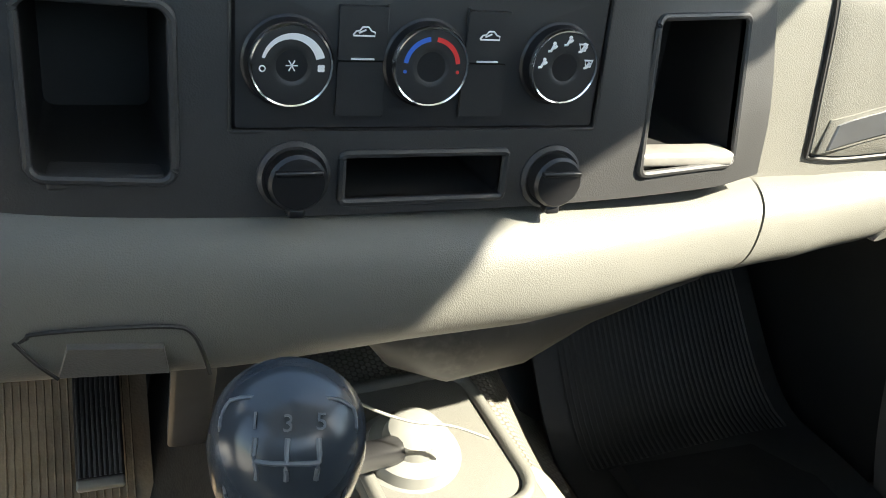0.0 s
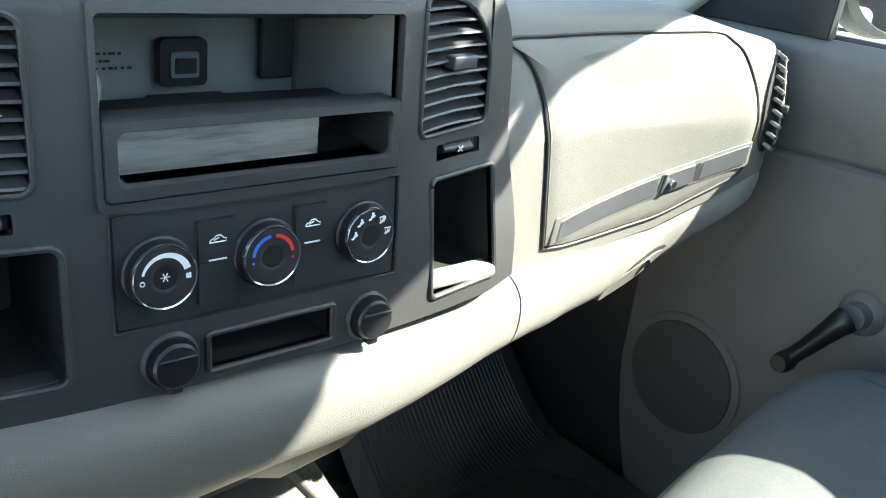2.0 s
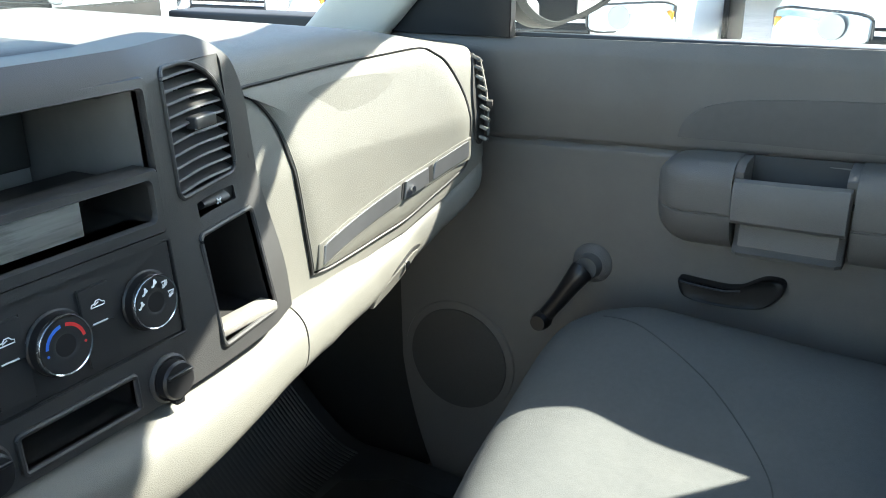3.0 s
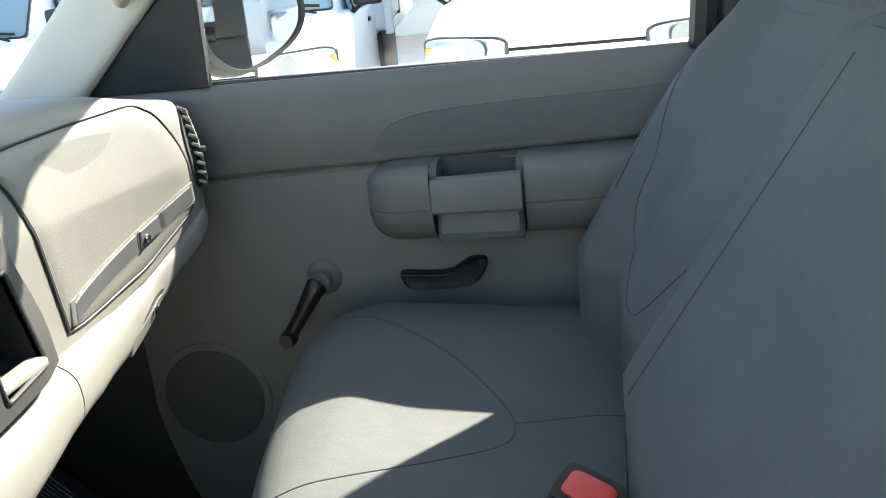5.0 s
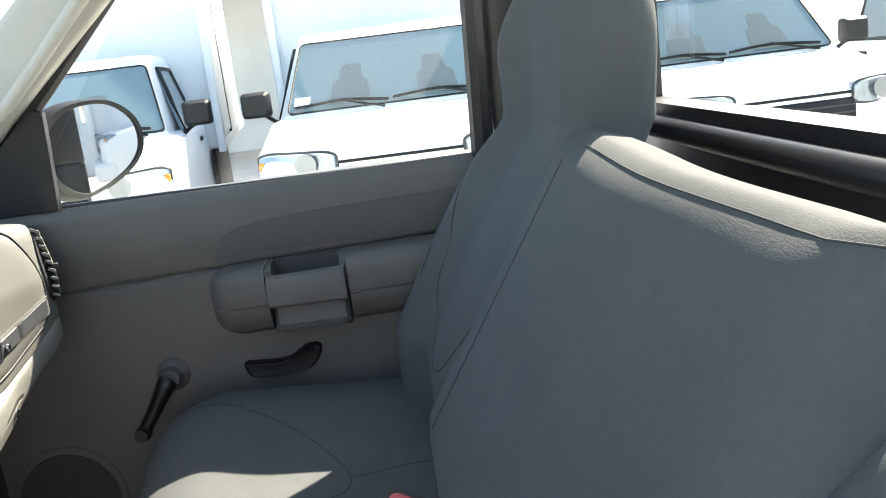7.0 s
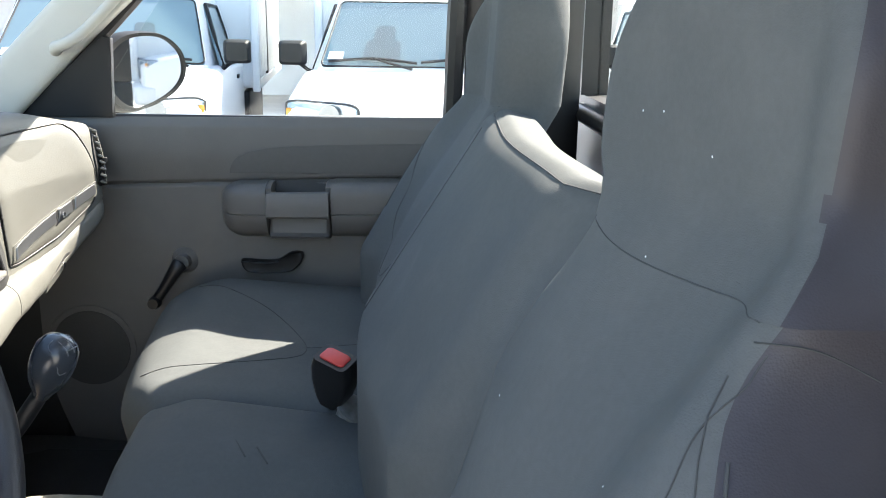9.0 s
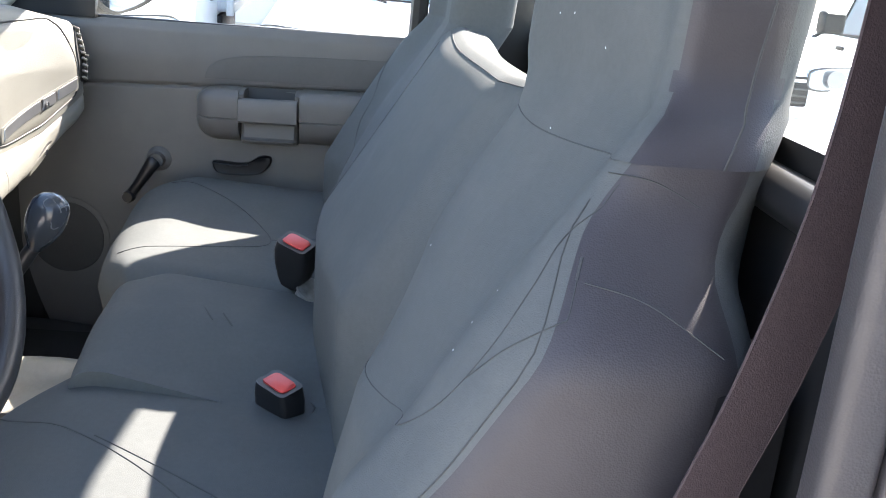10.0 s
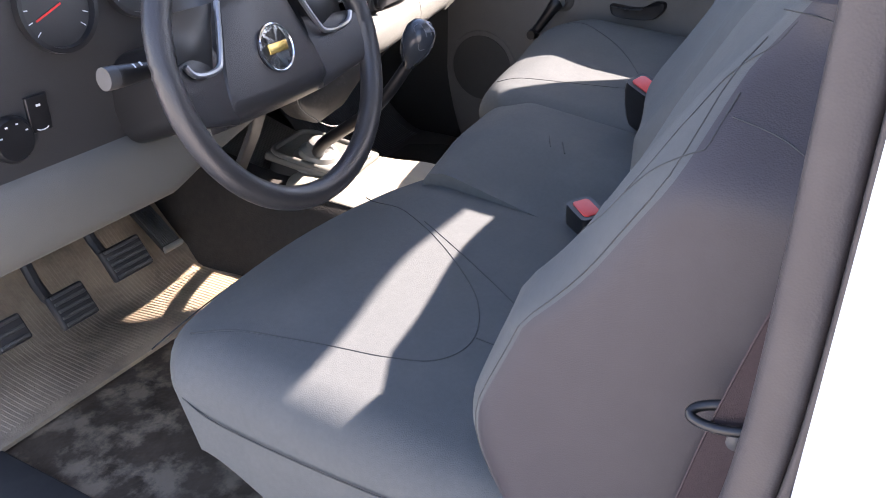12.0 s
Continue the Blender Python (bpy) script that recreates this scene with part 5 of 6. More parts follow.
# seen from the driver: faces rear and inwards
MM = Matrix.Translation((1.02, 0.030, 0.853)) @ pose(0, 0, 0, 90, 0, -35)
SHELL = material("matt dark grey mirror shell", (0.045, 0.047, 0.050), 0.55, grain=0.1, scale=20, bump=0.1, bscale=900, spec=0.3)
BEZEL = material("matt black mirror bezel", (0.012, 0.0125, 0.013), 0.6, grain=0.1, scale=20, spec=0.25)
part("housing", loft([[MM @ Vector((x * s, y * s, z)) for x, y in shape] for s, z in ((1.06, 0.0), (1.10, -0.012), (1.05, -0.05), (0.85, -0.10), (0.4, -0.13))]), SHELL, mr, "dark grey mirror shell")
part("bezel", loft([[MM @ Vector((x * s - (s - 0.98) * (0.10 if x < 0 else 0.02), y * s, z)) for x, y in shape] for s, z in ((1.13, -0.03), (1.12, -0.004), (1.08, 0.008), (1.00, 0.006), (0.98, -0.002))], True, False), BEZEL, mr, "matt black mirror bezel")
part("glass", loft([[MM @ Vector((x * 0.99, y * 0.99, z)) for x, y in shape] for z in (-0.004, 0.001)]), MIRROR, mr, "mirror glass", smooth=False)
part("foot", loft([[Vector((cx_ + 0.8 * b_ * th_, cy_ - 0.6 * b_ * th_, cz_ + a_ * hh_)) for a_, b_ in rounded(-1, 1, -1, 1, 0.4, 4)] for cx_, cy_, cz_, hh_, th_ in ((0.955, 0.098, 0.856, 0.066, 0.016), (0.935, 0.116, 0.850, 0.076, 0.020), (0.912, 0.137, 0.838, 0.080, 0.020), (0.885, 0.155, 0.815, 0.070, 0.020), (0.845, 0.160, 0.800, 0.058, 0.022))]), SHELL, mr, "wide mirror foot against the door")
tagged(part("wall_door_outer", box(0.83, 0.90, -0.80, 0.9, -0.10, 0.745, 0.02), PAINT), "white painted outside of the passenger door", "door skin", kind="structure")
# Kick panel coloured dark for the shade of the footwell.
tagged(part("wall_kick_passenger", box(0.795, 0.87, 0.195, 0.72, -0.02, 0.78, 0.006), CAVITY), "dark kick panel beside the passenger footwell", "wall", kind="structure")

# own bonnet seen through the windshield
def hood(u, v):
    x, y = mix(-0.85, 0.87, u), mix(0.76, 1.9, v)
    return Vector((x, y, 0.80 - 0.05 * v - 0.10 * abs(2 * u - 1) ** 4))


tagged(part("bonnet", solid(hood, 12, 10, lambda u, v: hood(u, v) + Vector((0, 0, -0.3))), PAINT), "white bonnet of the pickup beyond the windshield", "bonnet")
wip = thing("wiper", "black wiper lying at the foot of the windshield", "wiper", at=(0.3, 0.76, 0.83))
part("blade", tube(smooth_path([(-0.1, 0.745, 0.835), (0.2, 0.75, 0.845), (0.55, 0.72, 0.84)], 6), 0.008, 6), BLACK, wip)

# grab handle on the passenger's windshield pillar
gh = thing("grab_handle", "beige moulded grab handle on the windshield pillar", "grab handle", at=(0.70, -0.1, 1.1))
part("bar", tube(smooth_path([(0.745, 0.125, 0.905), (0.715, 0.110, 0.912), (0.706, 0.085, 0.920), (0.702, 0.045, 0.945), (0.695, -0.015, 1.0), (0.690, -0.11, 1.095), (0.695, -0.17, 1.15), (0.725, -0.185, 1.17)], 6), lambda t: 0.014 - 0.003 * math.sin(math.pi * t), 12), TRIM, gh)

# ---- bench seat ----
seat = thing("bench_seat", "grey cloth split bench seat with integral tall head restraints", "seat")


CREASE = -0.300


def valley(z):
    """The depth of the crease where the centre backrest meets the driver's."""
    return float(np.interp(z, (0.30, 0.448, 0.637, 0.721, 0.787, 0.90), (-0.640, -0.678, -0.7325, -0.769, -0.807, -0.868)))


def back_front(x, z, s, cx, hw, skew):
    """The y of a seat back's front face; the outer edge carries a bolster."""
    zz = min(z, 0.835)
    y = -0.560 - 0.60 * max(0, zz - 0.515) - 0.06 * max(0, z - 0.835) - 0.05 * max(0, 0.36 - z)
    e = s * (x - cx) / hw
    bol = 0.050 * ease(0.30, 0.72, e) * ease(0.26, 0.42, z) - (0.030 * ease(-0.1, -0.95, e) * ease(0.80, 0.62, z) if s > 0 else 0.0)
    puff = 0.012 * math.exp(-((z - 0.66) / 0.10) ** 2) * math.cos(e * 1.4)
    dimple = 0.008 * math.exp(-(((x - 0.60) / 0.025) ** 2 + ((z - 0.655) / 0.035) ** 2)) if s > 0 else 0.0
    y = y + bol + puff - dimple + skew(x) * mix(0.6, 1.0, ease(0.33, 0.60, z))
    if s < 0:
        w = ease(-0.53, CREASE, x) * ease(0.84, 0.79, z)
        y = mix(y, valley(z) - 0.6 * max(0.0, x - CREASE), w)
    return y


def side(hw, z, z0, z1, top=1.037, start=0.90, power=2.2):
    """Half width of an outer seat back from the cushion to the top of its head restraint."""
    w = mix(hw, 0.164, ease(z0, z1, z)) + 0.010 * math.exp(-((z - 0.94) / 0.05) ** 2)
    if z > start:
        t = min(1, (z - start) / (top - start))
        w *= 0.20 + 0.80 * math.sqrt(max(0.0, 1 - t ** power))
    return w


def slab(za, zb_, limits, front, thick, r, nu=36, nv=44, top=True, heel=0.0, rear=0.0):
    """A rounded upholstered slab: limits(z) gives its two sides, front(x, z) its face."""
    def pt(u, v, s):
        z = mix(za, zb_, v)
        l, rr = limits(z)
        x = mix(l, rr, u)
        d = min(u * (rr - l), (1 - u) * (rr - l), ((1 - v) * (zb_ - za)) if top else 1)
        k = r - math.sqrt(max(0, r * r - max(0, r - d) ** 2))
        if heel and s == 0:
            k += heel - math.sqrt(max(0, heel * heel - max(0, heel - (z - za)) ** 2))
        if rear and s:
            q = mix(rear, r, ease(0.715, 0.785, z))
            k = q - math.sqrt(max(0, q * q - max(0, q - d) ** 2))
        return Vector((x, front(x, z) - (k if s == 0 else thick(z) - k), z))

    def ru(t):
        return 0.5 - 0.5 * math.cos(math.pi * t)
    rv = (lambda t: math.sin(math.pi / 2 * t)) if top else (lambda t: t)
    return solid(lambda u, v: pt(ru(u), rv(v), 0), nu, nv, lambda u, v: pt(ru(u), rv(v), 1))


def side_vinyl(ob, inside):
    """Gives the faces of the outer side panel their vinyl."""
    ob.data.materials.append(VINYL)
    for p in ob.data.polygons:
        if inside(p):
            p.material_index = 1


def outer_back(s, cx, skew, z0, z1, zs, top, seams):
    hw = 0.245
    fr = lambda x, z: back_front(x, z, s, cx, hw, skew)
    out_w = (lambda z: side(hw + 0.004, z, z0 + 0.045, z1 + 0.008, top)) if s > 0 else (lambda z: side(hw, z, 0.66, 0.785, top))
    in_w = (lambda z: side(hw, z, z0, z1, top)) if s > 0 else (lambda z: side(hw, z, z0, z1, top, 0.86, 1.7))
    lean = lambda z: 0.026 * ease(0.80, 0.86, z)
    lim = (lambda z: (cx - in_w(z), cx + out_w(z))) if s > 0 else (lambda z: (cx - out_w(z) + 1.7 * lean(z), cx + in_w(z) + lean(z)))
    th = (lambda z: mix(0.20, 0.116, ease(0.34, 0.80, z))) if s > 0 else (lambda z: float(np.interp(z, (0.30, 0.55, 0.66, 0.712, 0.765, 0.80, 0.84), (0.285, 0.255, 0.200, 0.170, 0.137, 0.121, 0.106))))
    b = part("backrest", slab(0.20 if s > 0 else 0.245, zs, lim, fr, th, 0.036, top=False, heel=0.0 if s > 0 else 0.075, rear=0.0 if s > 0 else 0.075), CLOTH, seat)
    h = part("head_restraint", slab(zs, top, lim, fr, th, 0.036 if s > 0 else 0.030, 40, 24), CLOTH, seat, "tall integral head restraint")

    def on(x, z, out=0.0001):
        l, rr = lim(z)
        x = max(l + 0.004, min(rr - 0.004, x))
        d = min(x - l, rr - x)
        k = 0.036 - math.sqrt(max(0, 0.036 ** 2 - max(0, 0.036 - d) ** 2))
        return Vector((x, fr(x, z) - k + out, z))
    for p in seams:
        part("seam", tube([on(q.x, q.z) for q in smooth_path([(a, 0, b_) for a, b_ in p], 8)], 0.0010 if s > 0 else 0.0006, 6), SEAM, b)
    part("seam", tube([on(mix(*lim(zs), mix(0.02, 0.98, k / 30)), zs - 0.012 * math.sin(math.pi * k / 30)) for k in range(31)], 0.0006, 6), SEAM, b)
    # piping down the outer edge
    part("seam", tube([on(cx + s * (out_w(z) - 0.012), z) for z in (mix(0.32, zs - 0.03, k / 24) for k in range(25))], 0.0007, 6), SEAM, b)
    part("seam", tube([Vector((cx + s * (out_w(z) + 0.0003), fr(cx + s * out_w(z), z) - th(z) + 0.038, z)) for z in (mix(zs, 0.985, k / 16) for k in range(17))], 0.0010, 6), SEAM, h)
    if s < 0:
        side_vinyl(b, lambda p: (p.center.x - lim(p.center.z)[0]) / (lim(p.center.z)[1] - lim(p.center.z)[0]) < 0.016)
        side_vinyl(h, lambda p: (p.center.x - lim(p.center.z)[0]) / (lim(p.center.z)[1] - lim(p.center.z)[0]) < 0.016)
        for p in ([(-0.845, 0.793), (-0.88, 0.788), (-0.915, 0.772)], [(-0.83, 0.722), (-0.875, 0.712), (-0.925, 0.685)]):
            part("seam", tube([Vector((cx - out_w(q.z) - 0.0002, q.y, q.z)) for q in smooth_path([(0, a, b_) for a, b_ in p], 8)], 0.0006, 6), SEAM, b)
        part("tear", tube(smooth_path([on(cx - 0.226, 0.735), on(cx - 0.231, 0.731), on(cx - 0.225, 0.728), on(cx - 0.232, 0.722)], 4), 0.0014, 5), SEAM, b, "small torn seam")
    return b


outer_back(1, 0.4625, lambda x: 0.0, 0.66, 0.84, 0.838, 1.060,
           [[(0.664, 0.805), (0.645, 0.76), (0.612, 0.70), (0.592, 0.64), (0.578, 0.60), (0.555, 0.565), (0.51, 0.54), (0.45, 0.526), (0.405, 0.527), (0.382, 0.542), (0.361, 0.57), (0.340, 0.60)],
            [(0.690, 0.785), (0.672, 0.735), (0.645, 0.67), (0.63, 0.61)]])
DRIVER_BACK = outer_back(-1, -0.492, lambda x: -0.066 - 0.30 * (-x - 0.33), 0.60, 0.775, 0.800, 1.048,
           [[(-0.655, 0.784), (-0.661, 0.748), (-0.684, 0.706), (-0.691, 0.66), (-0.680, 0.61), (-0.64, 0.57), (-0.56, 0.545), (-0.46, 0.528), (-0.36, 0.512), (-0.315, 0.520)],
            [(-0.712, 0.722), (-0.713, 0.691), (-0.700, 0.662), (-0.690, 0.640)]])


def centre_front(x, z):
    t = ease(0.26, -0.30, x)
    y = -0.552 - 0.62 * max(0, z - 0.51) - mix(0.075, 0.045, ease(0.55, 0.8, z)) * t - 0.05 * max(0, 0.36 - z)
    y = mix(y, valley(z) - 0.6 * max(0.0, CREASE - x), ease(-0.22, CREASE, x))
    return y + 0.016 * math.exp(-((x - 0.0) / 0.15) ** 2) - 0.006 * math.exp(-(((x - 0.09) / 0.03) ** 2 + ((z - 0.62) / 0.03) ** 2))


def sag(x, z):
    """The top of the centre backrest falls towards the driver."""
    return 0.024 * ease(0.26, -0.30, x) * ease(0.60, 0.80, z)


centre = slab(0.20, 0.836, lambda z: (-0.42, 0.325), centre_front, lambda z: mix(0.16, 0.090, ease(0.4, 0.8, z)), 0.030, 64, 56)
for v in centre.verts:
    v.co.y = max(v.co.y, -0.850 - 0.3 * max(0.0, 0.76 - v.co.z))
    v.co.z -= sag(v.co.x, v.co.z) + 0.30 * max(0.0, centre_front(v.co.x, v.co.z) - 0.020 - v.co.y) * ease(0.70, 0.80, v.co.z)
cb = part("backrest_centre", centre, CLOTH, seat, "narrow centre backrest")
part("seam", tube([Vector((x, centre_front(x, 0.8270) - 0.0085, 0.8276 - sag(x, 0.827))) for x in (mix(-0.285, 0.27, k / 20) for k in range(21))], 0.0009, 6), SEAM, cb)

part("seam", tube([Vector((0.246, centre_front(0.246, z) + 0.0002, z)) for z in (mix(0.36, 0.81, j / 20) for j in range(21))], 0.0010, 6), SEAM, cb)


# cushions
def cushion(name, x0, x1, yf, yb, zf, zbk, crown, r, label="", open_side=0, adjust=None, skew=0.0, bowed=1.0):
    """open_side: -1 or 1 where the cushion runs on into its neighbour."""
    def top(x, y):
        u, v = (x - x0) / (x1 - x0), (yf - y) / (yf - yb)
        z = mix(zf, zbk, v) + crown * (1 - (2 * u - 1) ** 2) * (1 - 0.5 * (2 * v - 1) ** 2) - 0.03 * ease(0.22, 0.0, v)
        return z + (adjust(x, y) if adjust else 0)

    def pt(u, v, s):
        x, y = mix(x0, x1, u), mix(yf, yb, v)
        bow = 0.035 * bowed * (1 - (2 * u - 1) ** 2)
        corner = (0.06 if bowed else 0.015) * max(0, abs(2 * u - 1) - 0.72) ** 2 / 0.078 * (0.3 if open_side * (2 * u - 1) > 0 else 1)
        y = y + (bow - corner + skew * (u - 0.85)) * (1 - v)
        d = min(1 if open_side < 0 else u * (x1 - x0), 1 if open_side > 0 else (1 - u) * (x1 - x0), v * (yf - yb), (1 - v) * (yf - yb) + r)
        k = r - math.sqrt(max(0, r * r - max(0, r - d) ** 2))
        edge = max(ease(0.82, 1, abs(2 * u - 1)), ease(0.18, 0, v))
        if s:
            return Vector((mix(x, (x0 + x1) / 2, 0.012), y - 0.025 * (1 - v) ** 4, 0.112 + 0.06 * edge * ease(0.40, 0.0, v) + 0.012 * edge))
        return Vector((x, y, top(x, y) - k))
    rm = lambda t: 0.5 - 0.5 * math.cos(math.pi * t)
    ob = part(name, solid(lambda u, v: pt(rm(u), rm(v), 0), 44, 40, lambda u, v: pt(rm(u), rm(v), 1)), CLOTH, seat, label)
    return ob, top


cp, tp = cushion("cushion", 0.175, 0.762, -0.105, -0.66, 0.392, 0.355, 0.022, 0.055, "passenger seat cushion", 0,
                 lambda x, y: (0.040 - 0.010 * ease(-0.34, -0.46, y)) * ease(0.48, 0.70, x) + 0.012 * ease(-0.34, -0.48, y) * ease(0.48, 0.64, x) - 0.019 * math.exp(-((x - 0.46) / 0.13) ** 2) * ease(-0.13, -0.32, y) * ease(-0.56, -0.42, y), 0.075)
cd, td = cushion("cushion", -0.735, -0.100, -0.175, -0.74, 0.342, 0.290, 0.018, 0.055, "driver's seat cushion, sagging a little", 1)
cc, tc = cushion("cushion_centre", -0.160, 0.205, -0.205, -0.66, 0.392, 0.340, 0.006, 0.022, "low centre cushion", -1,
                 lambda x, y: -mix(0.018, 0.045, ease(-0.2, -0.55, y)) * ease(0.02, -0.15, x), 0.045, 0.0)


def cush_seam(ob, top, pts):
    part("seam", tube([Vector((p.x, p.y, top(p.x, p.y) + 0.0002)) for p in smooth_path([(a, b, 0) for a, b in pts], 8)], 0.0010, 6), SEAM, ob)


cush_seam(cp, tp, [(0.268, -0.175), (0.303, -0.254), (0.347, -0.355), (0.388, -0.418), (0.443, -0.427), (0.507, -0.398), (0.578, -0.333), (0.636, -0.248), (0.683, -0.160)])
cush_seam(cp, tp, [(0.443, -0.427), (0.447, -0.502), (0.445, -0.60)])
cush_seam(cd, td, [(-0.685, -0.22), (-0.672, -0.269), (-0.632, -0.395), (-0.612, -0.463), (-0.584, -0.517), (-0.534, -0.537), (-0.475, -0.520), (-0.414, -0.473), (-0.323, -0.357), (-0.241, -0.200), (-0.232, -0.18)])
cush_seam(cd, td, [(-0.518, -0.538), (-0.515, -0.61)])
cush_seam(cd, td, [(-0.300, -0.335), (-0.322, -0.375), (-0.386, -0.485), (-0.440, -0.575)])
part("seam", tube(smooth_path([(-0.7345, -0.245, 0.262), (-0.737, -0.30, 0.246), (-0.7375, -0.45, 0.240), (-0.7375, -0.59, 0.244), (-0.736, -0.70, 0.25)], 6), 0.0012, 6), SEAM, cd)
part("seam", tube([Vector((x, -0.168 + 0.03 * (1 - ((x + 0.44) / 0.29) ** 2), 0.285)) for x in (mix(-0.70, -0.12, k / 20) for k in range(21))], 0.0010, 6), SEAM, cd)
for a in (0, 1):
    part("tear", tube(smooth_path([(0.055 - 0.012 * k - 0.02 * a, -0.385 - 0.035 * a - 0.006 * k, tc(0.05, -0.4) + 0.0006) for k in range(5)], 3), 0.0012, 5), SEAM, cc)
part("riser", box(-0.60, 0.66, -0.72, -0.34, 0.0, 0.15, 0.01), CAVITY, seat, "dark steel base")

# lint on the driver's seat back
random.seed(4)
for k in range(11):
    x, z = random.uniform(-0.70, -0.36), random.uniform(0.62, 0.96)
    y = back_front(x, z, -1, -0.492, 0.245, lambda q: -0.066 - 0.30 * (-q - 0.33))
    if abs(x + 0.492) < side(0.245, z, 0.60, 0.775) - 0.04:
        part("lint_speck", box(-0.0006, 0.0006, -0.0004, 0.0004, -0.0010, 0.0008, 0.0002, Matrix.Translation((x, y, z)) @ pose(0, 0, 0, 0, random.uniform(-60, 60), 0)), WHITE, DRIVER_BACK)

# belts and buckles
def buckle(c, tilt, lean, turn, lab, stalk):
    b = thing("seat_belt_buckle", lab, "belt buckle", "belt buckles", at=c)
    m = Matrix.Translation(c) @ pose(0, 0, 0, lean, tilt, turn) @ Matrix.Scale(1.32, 4)
    part("body", loft([[m @ Vector((a * w, bb * 0.0165, z)) for a, bb in rounded(-1, 1, -1, 1, 0.35, 3)] for w, z in ((0.012, -0.040), (0.019, -0.030), (0.025, -0.010), (0.0265, 0.012), (0.0225, 0.028))]), BLACK, b)
    part("button", loft([[m @ Vector((a * w, bb * 0.0105, z)) for a, bb in rounded(-1, 1, -1, 1, 0.35, 3)] for w, z in ((0.0170, 0.024), (0.0170, 0.0290), (0.0150, 0.0300))]), BUCKLERED, b, "red release button")
    part("slot", box(-0.016, 0.016, -0.0180, -0.0158, 0.016, 0.022, 0.001, m), CAVITY, b)
    part("stalk", tube(smooth_path([m @ Vector((0, 0, -0.03)), m @ Vector((0.0, -0.004, -0.06)), stalk], 5), 0.006, 8), BLACK if tilt > -10 else METAL, b)
    return b, m


b1, m1 = buckle((0.188, -0.512, 0.424), -14, -16, 62, "black belt buckle with red button on a bent metal stalk", (0.184, -0.560, 0.352))
part("anchor_plate", lathe([(0.030, 0.0), (0.030, 0.005), (0.020, 0.007), (0.012, 0.007)], Matrix.Translation((0.190, -0.541, 0.364)) @ pose(0, 0, 0, 28, -20, 0)), METAL, b1, "bright metal anchor flange")
part("anchor_cup", lathe([(0.022, -0.022), (0.024, 0.0), (0.018, 0.003)], Matrix.Translation((0.190, -0.541, 0.363)) @ pose(0, 0, 0, 28, -20, 0)), METAL, b1)
b2, m2 = buckle((-0.148, -0.540, 0.318), -6, -8, 50, "black belt buckle with a bright red button", (-0.145, -0.60, 0.27))
part("sleeve", loft([[Vector((-0.140 + 0.024 * math.cos(a) * s, -0.572 + 0.018 * math.sin(a) * s, z)) for a in (2 * math.pi * k / 20 for k in range(20))] for s, z in ((1.0, 0.27), (1.05, 0.305), (0.9, 0.31), (0.8, 0.285))], True, False), DOOR, b2, "grey plastic buckle sleeve")
belt = thing("seat_belt", "dark maroon-black belt webbing hanging behind the driver's seat", "seat belt", at=(-0.74, -0.88, 0.5))
pts = smooth_path([(-0.80, -0.960, 1.10), (-0.79, -0.958, 0.86), (-0.782, -0.937, 0.71), (-0.775, -0.907, 0.59), (-0.766, -0.880, 0.46), (-0.760, -0.862, 0.32), (-0.755, -0.855, 0.06)], 6)
part("webbing", loft([[p + Vector((-0.004 * s, 0.023 * s, 0)) + Vector((0.0008 * t, 0, 0)) for s, t in ((-1, -1), (1, -1), (1, 1), (-1, 1))] for p in pts]), BELT, belt)
for s in (-1, 1):
    part("selvedge", tube([p + Vector((-0.004 * s, 0.0222 * s, 0)) for p in pts], 0.0012, 5), BELT, belt, "stitched webbing edge")
bh = thing("belt_guide", "black plastic belt guide loop on the door pillar", "belt guide", at=(-0.77, -0.88, 0.515))
part("loop", tube([Vector((-0.772 + 0.008 * math.cos(a), -0.880 + 0.030 * math.sin(a), 0.517 + 0.006 * math.cos(a) - 0.006 * math.sin(a))) for a in (2 * math.pi * k / 24 for k in range(24))], 0.0042, 10, closed=True), BLACK, bh)
part("arm", tube([(-0.775, -0.905, 0.522), (-0.80, -0.925, 0.520)], 0.006, 8), BLACK, bh)
part("bolt", lathe([(0.007, 0), (0.007, 0.006), (0.003, 0.008)], Matrix.Translation((-0.772, -0.887, 0.500)) @ pose(0, 0, 0, 0, -90, 0)), BLADE, bh)

# ---- yard outside ----
AMBER = material("amber lens", (0.75, 0.28, 0.04), 0.2, grain=0.2, scale=40)
SMOKED = material("dark truck plastic", (0.013, 0.0135, 0.014), 0.55, grain=0.2, scale=15, spec=0.3)
SEATGREY = material("truck seat shape with painted shade", (0.085, 0.120, 0.135), 0.8, grain=0.2, scale=12)


